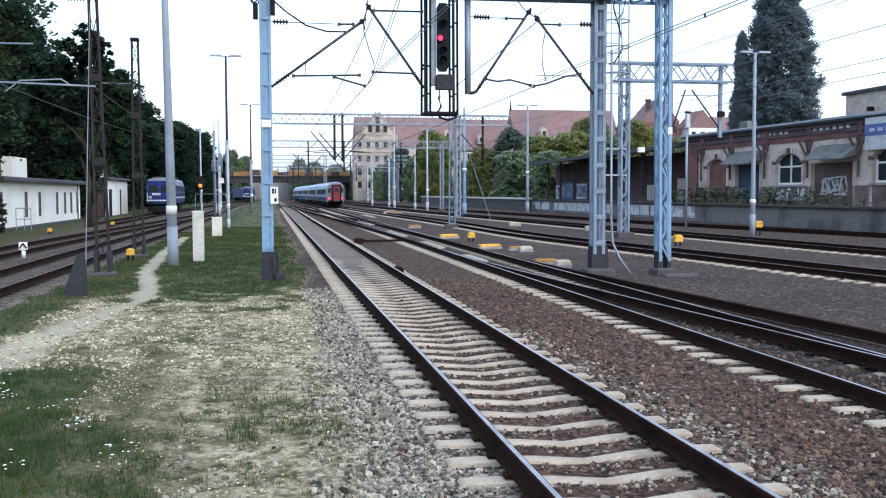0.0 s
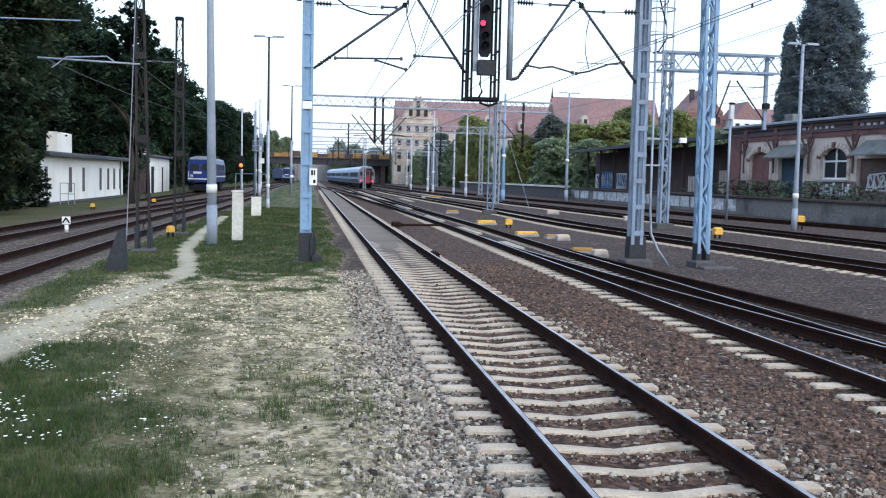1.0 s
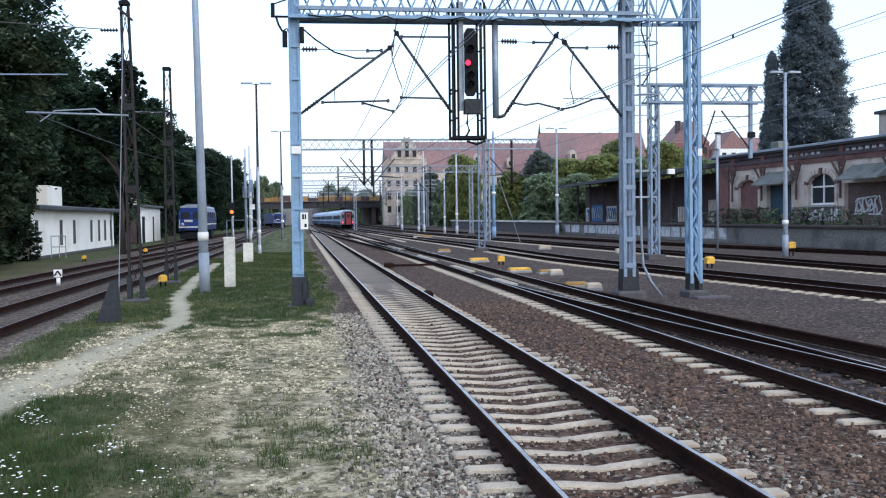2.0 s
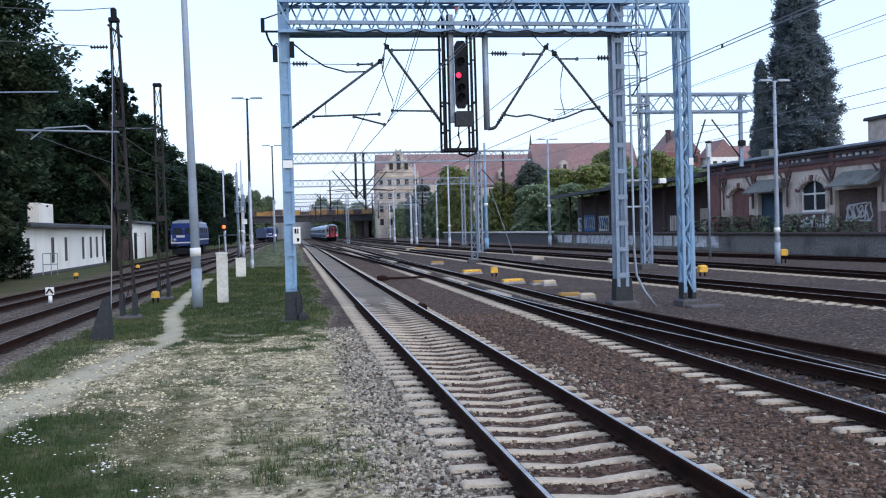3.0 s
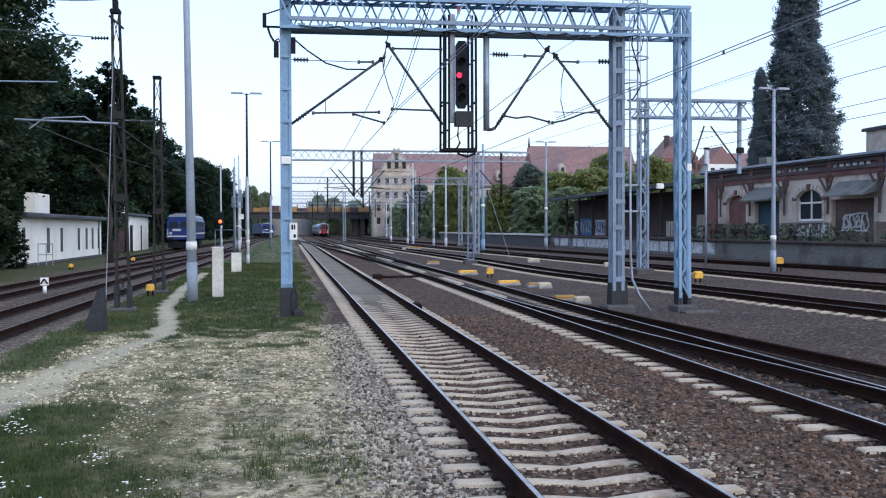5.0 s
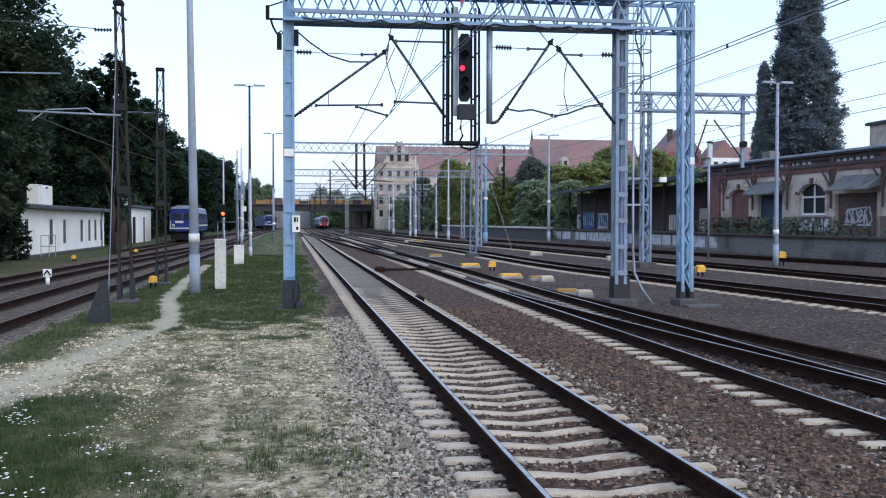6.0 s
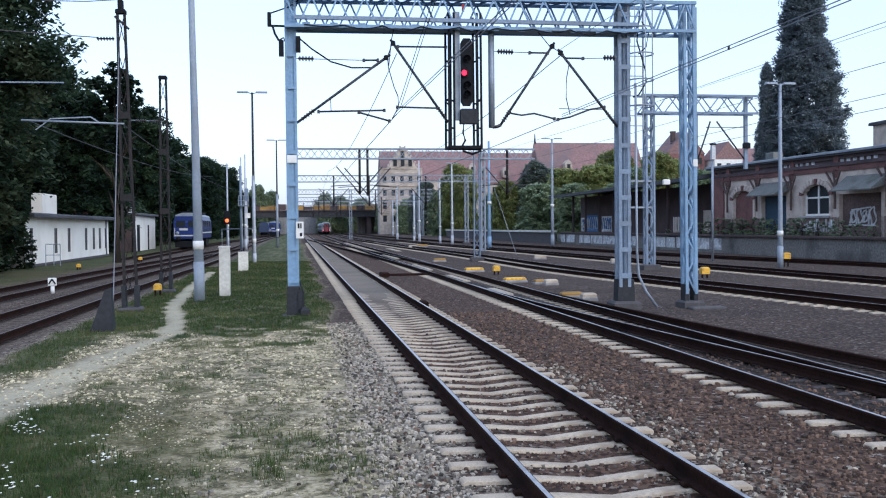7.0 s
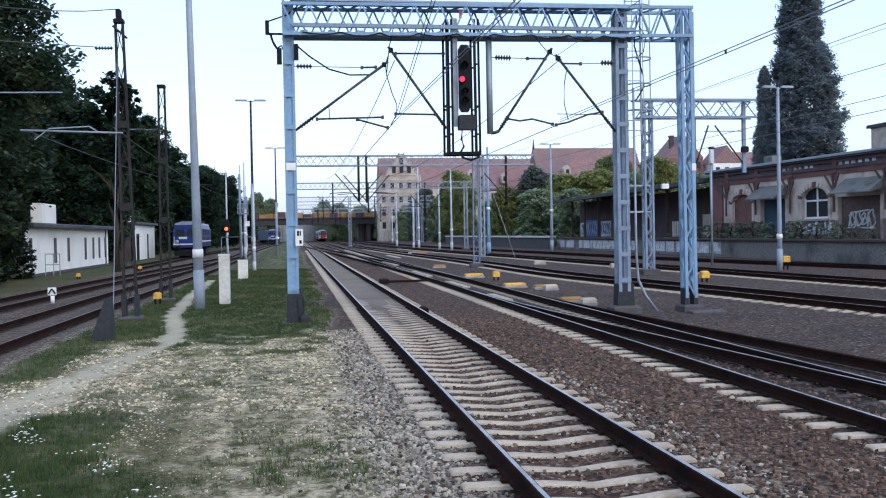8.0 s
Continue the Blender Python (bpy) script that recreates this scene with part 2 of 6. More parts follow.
# ---- building blocks ----
class Geo:
    """Vertices and faces of one part."""

    def __init__(self):
        self.v, self.f, self.m, self.s = [], [], [], []

    def add(self, vs, fs, mat=0, smooth=False):
        k = len(self.v)
        self.v.extend(tuple(p) for p in vs)
        self.f.extend(tuple(i + k for i in f) for f in fs)
        self.m.extend([mat] * len(fs))
        self.s.extend([smooth] * len(fs))
        return self

    def box(self, c, s, rz=0.0, mat=0, cut=0.0, taper=1.0):
        """A box round c, its upper edges cut, its top drawn in by taper."""
        x, y, z = (h / 2 for h in s)
        t = taper
        if cut:
            k = min(cut, x * 0.9, y * 0.9, z * 0.9)
            rings = [(x, y, -z, 1), (x, y, z - k, t), (x - k, y - k, z, t)]
        else:
            rings = [(x, y, -z, 1), (x, y, z, t)]
        ca, sa = math.cos(rz), math.sin(rz)
        vs = []
        for a, b, h, q in rings:
            for u, w in ((-a, -b), (a, -b), (a, b), (-a, b)):
                u, w = u * q, w * q
                vs.append((c[0] + u * ca - w * sa, c[1] + u * sa + w * ca, c[2] + h))
        fs = [(3, 2, 1, 0)]
        for r in range(len(rings) - 1):
            for i in range(4):
                j = (i + 1) % 4
                fs.append((4 * r + i, 4 * r + j, 4 * r + 4 + j, 4 * r + 4 + i))
        k = 4 * (len(rings) - 1)
        fs.append((k, k + 1, k + 2, k + 3))
        return self.add(vs, fs, mat)

    def tube(self, pts, r, seg=6, mat=0, r2=None, caps=True):
        """A round bar along points; r2: its radius at the end."""
        pts = [Vector(p) for p in pts]
        vs, fs = [], []
        for i, p in enumerate(pts):
            d = (pts[min(i + 1, len(pts) - 1)] - pts[max(i - 1, 0)]).normalized()
            side = d.cross(Vector((0, 0, 1)))
            side = side.normalized() if side.length > 1e-3 else Vector((1, 0, 0))
            up = side.cross(d)
            q = r if r2 is None else r + (r2 - r) * i / max(1, len(pts) - 1)
            for k in range(seg):
                a = 2 * math.pi * (k + 0.5) / seg
                vs.append(p + side * math.cos(a) * q + up * math.sin(a) * q)
        for i in range(len(pts) - 1):
            for k in range(seg):
                j = (k + 1) % seg
                fs.append((i * seg + k, i * seg + j, i * seg + seg + j, i * seg + seg + k))
        if caps:
            fs.append(tuple(range(seg))[::-1])
            fs.append(tuple(range(len(vs) - seg, len(vs))))
        return self.add(vs, fs, mat, seg > 5)

    def bar(self, a, b, w=0.06, mat=0):
        return self.tube([a, b], w * 0.7071, 4, mat)

    def prism(self, profile, p0, p1, mat=0):
        """A flat outline of (across, up) drawn from p0 to p1, level."""
        p0, p1 = Vector(p0), Vector(p1)
        d = (p1 - p0).normalized()
        side = Vector((d.y, -d.x, 0)).normalized()
        n = len(profile)
        vs = [p + side * a + Vector((0, 0, b)) for p in (p0, p1) for a, b in profile]
        fs = [(i, (i + 1) % n, n + (i + 1) % n, n + i) for i in range(n)]
        fs += [tuple(range(n))[::-1], tuple(range(n, 2 * n))]
        return self.add(vs, fs, mat)

    def quad(self, a, b, c, d, mat=0):
        return self.add([a, b, c, d], [(0, 1, 2, 3)], mat)

    def mesh(self, name, *mats):
        me = bpy.data.meshes.new(name)
        me.from_pydata(self.v, [], self.f)
        for m in mats:
            me.materials.append(m)
        me.polygons.foreach_set("material_index", self.m)
        me.polygons.foreach_set("use_smooth", self.s)
        me.update()
        return me


def part(name, geo, mats, parent, label=""):
    mats = mats if isinstance(mats, (tuple, list)) else (mats,)
    ob = new(name, geo if isinstance(geo, bpy.types.Mesh) else geo.mesh(name, *mats))
    ob.parent = parent
    if label:
        ob["label"] = label
    return ob


def thing(name, x, y, z, label, category, group="", kind="", rz=0.0):
    ob = new(name)
    ob.empty_display_size = 0.2
    ob.matrix_world = pose(x, y, z, 0, 0, rz)
    return tagged(ob, label, category, group, kind)


def solid(name, geo, mats, label, category, group="", kind=""):
    mats = mats if isinstance(mats, (tuple, list)) else (mats,)
    return tagged(new(name, geo.mesh(name, *mats)), label, category, group, kind)


def smooth_line(points):
    """x as a smooth function of y through (y, x) points."""
    ys, xs = [p[0] for p in points], [p[1] for p in points]
    slope = [(xs[min(i + 1, len(xs) - 1)] - xs[max(i - 1, 0)]) / (ys[min(i + 1, len(xs) - 1)] - ys[max(i - 1, 0)]) for i in range(len(xs))]

    def at(y):
        y = min(max(y, ys[0]), ys[-1])
        i = max(k for k in range(len(ys) - 1) if ys[k] <= y)
        h = ys[i + 1] - ys[i]
        t = (y - ys[i]) / h
        a, b = 2 * t**3 - 3 * t * t + 1, t**3 - 2 * t * t + t
        c, d = 3 * t * t - 2 * t**3, t**3 - t * t
        return a * xs[i] + b * h * slope[i] + c * xs[i + 1] + d * h * slope[i + 1]

    return at


# ---- the ground: one sheet, with the shape of verge, ballast and worn trail as masks ----
TRAIL = [(-4.4, 11.2), (-3.95, 13.6), (-3.76, 15.0), (-3.56, 16.8), (-3.27, 19.0), (-2.95, 20.6), (-2.76, 21.8), (-2.95, 25.0), (-3.55, 29.2), (-3.74, 31.8), (-3.9, 36.0), (-4.12, 41.0), (-4.4, 53.0)]


def trail_gap(x, y):
    best = 99.0
    for (ax, ay), (bx, by) in zip(TRAIL, TRAIL[1:]):
        dx, dy = bx - ax, by - ay
        t = min(1, max(0, ((x - ax) * dx + (y - ay) * dy) / (dx * dx + dy * dy)))
        w = 0.5 if ay < 15 else 0.36 if ay < 18 else 0.22
        best = min(best, math.hypot(x - ax - t * dx, y - ay - t * dy) / w)
    return best


def step(a, b, v):
    t = min(1, max(0, (v - a) / (b - a)))
    return t * t * (3 - 2 * t)


def verge_edge(y):
    return 0.95 + 0.18 * math.sin(y * 0.7) + 0.15 * noise.noise((3.1, y * 0.9, 0))


def masks(x, y):
    """How much grass, trail, pale dirt and dark ballast lie at a place."""
    n1, n2 = noise.noise((x * 0.35, y * 0.25, 1.0)), noise.noise((x * 1.3, y * 0.9, 7.0))
    edge = verge_edge(y)
    verge = 1 - step(edge - 0.35, edge + 0.3, x + 0.25 * n2)
    left = step(-5.6, -4.9, x + 0.3 * n2)
    if y > 60:
        left = step(-5.0, -4.4, x)
    verge *= left
    n3 = noise.noise((x * 2.6, y * 1.9, 3.0))
    near_green = (1 - step(12.8, 14.6, y + 1.0 * n2 + 0.9 * n1)) * (1 - step(-2.6, -0.9, x + 0.8 * n2 + 0.4 * n1 + 0.22 * (y - 10))) * (0.95 + 0.5 * n3)
    far_green = step(18.6, 23.6, y + 4.5 * n2 + 3.5 * n1 + 2.0 * n3) * (0.85 + 0.5 * n3)
    strip = step(-3.6, -4.5, x - 0.2 * n2) * step(15, 17.5, y)
    grass = max(near_green, far_green, 0.8 * strip, 0.16 + 0.45 * n1 + 0.45 * n3 + 0.2 * n2) * verge
    trail = (1 - step(0.5, 1.5, trail_gap(x, y) + 0.6 * n2 + 0.5 * n3)) * verge
    if x < -12.5:
        grass = max(grass, 0.8 if y > 62 else 0.35 + 0.3 * n1)
    if x > 36:
        grass = max(grass, step(36, 37, x))
    if y > 60 and x < -12:
        grass = 0.7
    return min(1, max(0, grass)) * (1 - trail), trail, verge


def ground_height(x, y):
    if x > 1.0:
        h = -0.045
        if abs(x - 2.71) < 0.7:
            h = -0.038 - 0.05 * (1 - abs(x - 2.71) / 0.7)
            h += (0.006 - h) * step(19.0, 46.0, y + 4 * noise.noise((x * 1.5, y * 0.6, 3)))
        return h + 0.012 * noise.noise((x * 2, y * 2, 0))
    v = masks(x, y)[2]
    return -0.055 + v * (0.045 + 0.05 * noise.noise((x * 0.6, y * 0.5, 4)) + 0.025 * noise.noise((x * 2.2, y * 2.2, 2)))


def spaced(*stretches):
    out = []
    for a, b, s in stretches:
        k = max(1, round((b - a) / s))
        out += [a + (b - a) * i / k for i in range(k)]
    return out + [stretches[-1][1]]


def ground_material():
    m = bpy.data.materials.new("ground_soil_grass_and_ballast")
    m.use_nodes = True
    n, l = m.node_tree.nodes, m.node_tree.links
    p = n["Principled BSDF"]
    p.inputs["Roughness"].default_value = 0.95
    p.inputs["Specular IOR Level"].default_value = 0.2
    co = n.new("ShaderNodeTexCoord")

    def tex(kind, scale, **more):
        t = n.new(kind)
        t.inputs["Scale"].default_value = scale
        for k, v in more.items():
            t.inputs[k].default_value = v
        l.new(co.outputs["Object"], t.inputs["Vector"])
        return t

    def ramp(source, *stops):
        r = n.new("ShaderNodeValToRGB")
        while len(r.color_ramp.elements) < len(stops):
            r.color_ramp.elements.new(0.5)
        for e, (pos, c) in zip(r.color_ramp.elements, stops):
            e.position, e.color = pos, lin(c)
        l.new(source, r.inputs["Fac"])
        return r.outputs[0]

    def mix(fac, a, b):
        x = n.new("ShaderNodeMixRGB")
        l.new(fac, x.inputs["Fac"])
        l.new(a, x.inputs["Color1"])
        l.new(b, x.inputs["Color2"])
        return x.outputs[0]

    def mask(name):
        a = n.new("ShaderNodeAttribute")
        a.attribute_name = name
        return a.outputs["Fac"]

    cells = tex("ShaderNodeTexVoronoi", 18.0)
    grit, patch, broad = tex("ShaderNodeTexNoise", 22.0, Detail=5.0), tex("ShaderNodeTexNoise", 2.2, Detail=5.0), tex("ShaderNodeTexNoise", 0.35, Detail=4.0)
    stone_tone = n.new("ShaderNodeSeparateColor")
    l.new(cells.outputs["Color"], stone_tone.inputs[0])
    brown = ramp(stone_tone.outputs[0], (0.0, (0.020, 0.011, 0.007)), (0.55, (0.075, 0.044, 0.029)), (0.93, (0.128, 0.082, 0.055)), (1.0, (0.28, 0.25, 0.21)))
    grey = ramp(stone_tone.outputs[0], (0.0, (0.019, 0.012, 0.009)), (0.6, (0.063, 0.043, 0.033)), (0.94, (0.109, 0.078, 0.060)), (1.0, (0.26, 0.24, 0.21)))
    ballast = mix(mask("greyness"), brown, grey)
    pale = ramp(stone_tone.outputs[0], (0.0, (0.028, 0.023, 0.018)), (0.35, (0.10, 0.084, 0.065)), (0.65, (0.27, 0.24, 0.182)), (1.0, (0.56, 0.52, 0.43)))
    ballast = mix(mask("shoulder"), ballast, pale)
    dirt = ramp(grit.outputs["Fac"], (0.3, (0.18, 0.145, 0.08)), (0.45, (0.38, 0.325, 0.215)), (0.7, (0.57, 0.51, 0.37)))
    dirt2 = ramp(patch.outputs["Fac"], (0.35, (0.52, 0.465, 0.335)), (0.65, (0.22, 0.19, 0.105)))
    dirt = mix(patch.outputs["Fac"], dirt, dirt2)
    # Lump noise puts dark soil, tufts and clod shadows into the dirt colour.
    lumps = tex("ShaderNodeTexNoise", 5.0, Detail=8.0, Roughness=0.78)
    clod_shading = n.new("ShaderNodeMixRGB")
    clod_shading.blend_type = "MULTIPLY"
    clod_shading.inputs["Fac"].default_value = 1.0
    l.new(dirt, clod_shading.inputs["Color1"])
    l.new(ramp(lumps.outputs["Fac"], (0.38, (0.11, 0.105, 0.07)), (0.47, (0.58, 0.56, 0.49)), (0.56, (1.32, 1.29, 1.23))), clod_shading.inputs["Color2"])
    dirt = clod_shading.outputs[0]
    green = ramp(patch.outputs["Fac"], (0.3, (0.018, 0.034, 0.008)), (0.55, (0.044, 0.066, 0.017)), (0.75, (0.12, 0.115, 0.05)))
    sand = ramp(grit.outputs["Fac"], (0.3, (0.32, 0.29, 0.195)), (0.7, (0.47, 0.435, 0.315)))
    loam = ramp(grit.outputs["Fac"], (0.3, (0.048, 0.041, 0.017)), (0.5, (0.105, 0.092, 0.042)), (0.72, (0.25, 0.218, 0.122)))
    dirt = mix(mask("paleness"), loam, dirt)
    soil = mix(mask("grass"), dirt, green)
    soil = mix(mask("trail"), soil, sand)
    colour = mix(mask("verge"), ballast, soil)
    colour = mix(mask("infill"), colour, ramp(grit.outputs["Fac"], (0.3, (0.165, 0.138, 0.108)), (0.7, (0.25, 0.216, 0.172))))
    colour = mix(mask("oil"), colour, ramp(stone_tone.outputs[0], (0.0, (0.012, 0.009, 0.008)), (0.7, (0.032, 0.024, 0.020)), (1.0, (0.07, 0.058, 0.05))))
    shade = n.new("ShaderNodeMixRGB")
    shade.blend_type = "MULTIPLY"
    shade.inputs["Fac"].default_value = 1.0
    l.new(colour, shade.inputs["Color1"])
    l.new(ramp(broad.outputs["Fac"], (0.3, (0.74, 0.74, 0.75)), (0.7, (1.14, 1.11, 1.07))), shade.inputs["Color2"])
    l.new(shade.outputs[0], p.inputs["Base Color"])
    b = n.new("ShaderNodeBump")
    b.inputs["Strength"].default_value, b.inputs["Distance"].default_value = 0.6, 0.03
    l.new(cells.outputs["Distance"], b.inputs["Height"])
    l.new(b.outputs[0], p.inputs["Normal"])
    return m


def build_ground():
    xs = spaced((-1500, -200, 260), (-200, -30, 20), (-30, -8, 1.2), (-8, 4.4, 0.14), (4.4, 12, 0.4), (12, 45, 1.4), (45, 200, 25), (200, 1500, 260))
    ys = spaced((-300, -10, 60), (-10, 5, 1.0), (5, 34, 0.16), (34, 80, 0.8), (80, 400, 8), (400, 3500, 300))
    g = Geo()
    data = {k: [] for k in ("grass", "trail", "verge", "greyness", "shoulder", "infill", "paleness", "oil")}
    for y in ys:
        for x in xs:
            g.v.append((x, y, ground_height(x, y)))
            a, t, v = masks(x, y)
            data["grass"].append(a)
            data["trail"].append(t)
            data["verge"].append(v if -12.5 < x < 36 else 1.0)
            n2 = noise.noise((x * 0.8, y * 0.5, 9))
            grey = max(step(8.3, 9.4, x + 0.4 * n2), 0.45 * (1 - step(-5.4, -4.9, x)), 0.75 * step(20, 26, y) * (1 - step(1.7, 1.9, x)))
            data["greyness"].append(grey)
            n4 = noise.noise((x * 1.7, y * 1.2, 12))
            data["paleness"].append(0.0 if x < -12 else min(1.0, max(0.0, 0.2 + 0.75 * step(13.0, 16.5, y + 1.5 * n2) + 0.75 * step(-1.9, -0.2, x + 0.6 * n2) - 0.5 * step(-3.5, -4.3, x + 0.3 * n2) + 0.9 * n4)))
            data["shoulder"].append((1 - step(1.35, 2.1, x + 0.5 * n2)) * (1 - step(21, 25, y + 2 * n2)) * step(0.2, 0.9, x) + (0.16 + 0.4 * step(-6.2, -5.2, x)) * (1 - step(-5.2, -4.6, x)) * step(-13, -12, x) + 0.25 * step(3.4, 3.9, x) * (1 - step(4.2, 5.0, x)) * (1 - step(9, 13, y)))
            data["infill"].append(step(19.5, 36.0, y + 4 * n2) * step(2.03, 2.1, x) * (1 - step(3.33, 3.4, x)))
            # ballast darker between the rails of the points
            inner = 9.2 - 0.055 * (y - 5)
            data["oil"].append(0.85 * step(6.15, 6.45, x + 0.2 * n2) * (1 - step(inner, inner + 0.5, x)) * (1 - step(44, 60, y)) * step(0, 4, y) if x > 5 else 0.0)
    w = len(xs)
    for j in range(len(ys) - 1):
        for i in range(w - 1):
            k = j * w + i
            g.f.append((k, k + 1, k + w + 1, k + w))
    g.m, g.s = [0] * len(g.f), [True] * len(g.f)
    ob = solid("ground", g, ground_material(), "railway ground of ballast, worn grass and a pale trodden trail", "ground", kind="structure")
    for k, values in data.items():
        ob.data.attributes.new(k, "FLOAT", "POINT").data.foreach_set("value", values)


build_ground()


# ---- tracks ----
RAIL = [(-0.07, 0), (0.07, 0), (0.07, 0.02), (0.012, 0.04), (0.012, 0.12), (0.036, 0.135), (0.036, 0.162), (0.022, 0.171),
        (-0.022, 0.171), (-0.036, 0.162), (-0.036, 0.135), (-0.012, 0.12), (-0.012, 0.04), (-0.07, 0.02)]


def rail_along(at, offset, y0, y1, stepping=3.0):
    g, n = Geo(), len(RAIL)
    k = max(2, int((y1 - y0) / stepping))
    for i in range(k + 1):
        y = y0 + (y1 - y0) * i / k
        slope = (at(y + 0.1) - at(y - 0.1)) / 0.2
        q = 1 / math.hypot(1, slope)
        for a, b in RAIL:
            g.v.append((at(y) + (offset + a) * q, y - (offset + a) * slope * q, b))
    for i in range(k):
        for j in range(n):
            h = (j + 1) % n
            g.f.append((i * n + h, i * n + j, i * n + n + j, i * n + n + h))
            g.m.append(1 if j == 7 else 0)
            g.s.append(False)
    g.f += [tuple(range(n)), tuple(range(k * n, k * n + n))[::-1]]
    g.m += [0, 0]
    g.s += [False, False]
    return g


def sleeper_shape():
    g = Geo()
    rows = [(-1.25, 0.17, -0.015), (-1.23, 0.18, 0.0), (-0.95, 0.19, 0.0), (-0.45, 0.16, -0.018), (0, 0.14, -0.06), (0.45, 0.16, -0.018), (0.95, 0.19, 0.0), (1.23, 0.18, 0.0), (1.25, 0.17, -0.015)]
    for x, w, z in rows:
        g.v += [(x, -w / 2 - 0.03, -0.2), (x, -w / 2, z - 0.012), (x, -w / 2 + 0.015, z), (x, w / 2 - 0.015, z), (x, w / 2, z - 0.012), (x, w / 2 + 0.03, -0.2)]
    for i in range(len(rows) - 1):
        for j in range(5):
            g.f.append((6 * i + j, 6 * i + 6 + j, 6 * i + 7 + j, 6 * i + 1 + j))
    g.f += [(0, 1, 2, 3, 4, 5), tuple(range(6 * len(rows) - 1, 6 * len(rows) - 7, -1))]
    g.m, g.s = [0] * len(g.f), [False] * len(g.f)
    return g


SLEEPER = sleeper_shape().mesh("sleeper", CONC)
# concrete sleepers, darker in the middle
DARKMIDDLE = sleeper_shape()
for k in range(3 * 5, 5 * 5):
    DARKMIDDLE.m[k] = 1
DARKMIDDLE = DARKMIDDLE.mesh("sleeper", CONC, DARKMIDCONC)
WOODEN = Geo().box((0, 0, -0.1), (2.6, 0.25, 0.2), cut=0.015).mesh("sleeper", WOODSL)


def track(at, y0, y1, label, head=SHINE, near=60.0, sleeper=SLEEPER, far_mat=CONC, clips=False, sink=0.0, skip=None):
    t = thing("railway_track", at(y0), y0, 0, label, "railway track", "tracks of the yard")
    base = Matrix.Translation((-at(y0), -y0, 0))
    heads = head if isinstance(head, tuple) else (head, head)
    for o, m in zip((-0.7535, 0.7535), heads):
        r = part("rail", rail_along(at, o, y0, y1), (RUST, m), t)
        r.matrix_local = base
    far = Geo()
    y = y0 + 0.3
    shape = [tuple(v.co) for v in sleeper.vertices]
    faces = [tuple(p.vertices) for p in sleeper.polygons]
    c = Geo()
    while y < y1:
        a = -math.atan((at(y + 0.1) - at(y - 0.1)) / 0.2)
        jig = random.uniform(-0.012, 0.012)
        if y < near and not (skip and skip(y)):
            s = part("sleeper", sleeper, (), t)
            s.matrix_local = base @ Matrix.Translation((at(y) + jig, y, -0.004 - sink + jig * 0.5)) @ Matrix.Rotation(a + jig * 0.6, 4, "Z")
        elif y < 150:
            ca, sa = math.cos(a), math.sin(a)
            far.add([(at(y) + u * ca - w * sa, y + u * sa + w * ca, h - 0.004 - sink) for u, w, h in shape], faces)
        if clips and 4 < y < 30:
            for o in (-0.7535, 0.7535):
                for s2 in (-0.10, 0.10):
                    c.box((at(y) + o + s2, y, 0.018), (0.06, 0.10, 0.036), a, cut=0.012)
        y += 0.6
    if far.v:
        tagged(part("sleeper_rest", far, far_mat, t), kind="stuff").matrix_local = base
    if c.v:
        tagged(part("rail_fastening", c, RUST, t), kind="stuff").matrix_local = base
    return t


T1 = smooth_line([(-20, 2.71), (3, 2.71), (150, 2.71), (240, 2.9), (360, 3.6)])
T2 = smooth_line([(-20, 7.12), (3, 7.12), (150, 7.12), (240, 7.4), (360, 8.4)])
MERGE = smooth_line([(-20, 10.5), (3, 9.1), (9.6, 8.64), (12.3, 8.44), (15.3, 8.20), (19.4, 7.88), (23.6, 7.60), (28, 7.34), (33, 7.16), (42, 7.12)])
CROSS = smooth_line([(42, 7.12), (52, 7.02), (66, 6.75), (81, 6.35), (100, 5.75), (122, 5.05), (150, 4.1), (175, 3.3), (195, 2.85), (205, 2.75)])
T3 = smooth_line([(-20, 17.4), (6, 17.0), (16, 16.5), (22.6, 15.9), (26, 15.5), (30, 15.15), (36, 14.5), (48, 13.4), (73, 13.2), (108, 12.2), (160, 11.4), (240, 11.6), (360, 13.0)])
T4 = smooth_line([(-20, 29.0), (14, 25.0), (30, 22.6), (46, 21.6), (61, 20.7), (80, 19.8), (110, 18.0), (150, 16.8), (240, 16.0), (360, 17.0)])
T5 = smooth_line([(-20, 37.0), (20, 33.0), (44, 30.6), (56, 28.8), (70, 27.0), (97, 25.2), (128, 23.2), (170, 21.4), (240, 20.0), (360, 21.0)])
TB = smooth_line([(-20, -7.1), (10, -6.9), (28, -6.75), (45, -6.55), (60, -6.2), (85, -6.0), (150, -6.5), (360, -4.0)])
TA = smooth_line([(-20, -11.6), (10, -10.9), (32, -10.3), (50, -9.7), (75, -8.3), (95, -7.2), (112, -6.5)])
TL = smooth_line([(70, -12.0), (90, -12.0), (130, -11.8), (200, -10.0), (360, -6.0)])

track(T1, -15.0, 345, "straight track with polished rails on pale concrete sleepers", clips=True, near=70)
track(T2, -15.0, 345, "track with worn rails on pale concrete sleepers", SHINE, near=60, clips=True, sleeper=DARKMIDDLE)
track(MERGE, -14.4, 42, "dull dark track running into the points", (SHINE, RUST), near=0, far_mat=WOODSL, sleeper=WOODEN, sink=0.06)
track(CROSS, 42, 204, "crossover track of worn dark rails between two tracks", DULLHEAD, near=0, far_mat=WOODSL, sleeper=WOODEN, sink=0.05)
track(T3, -15, 345, "gently curved track on pale concrete sleepers", SHINE, near=60)
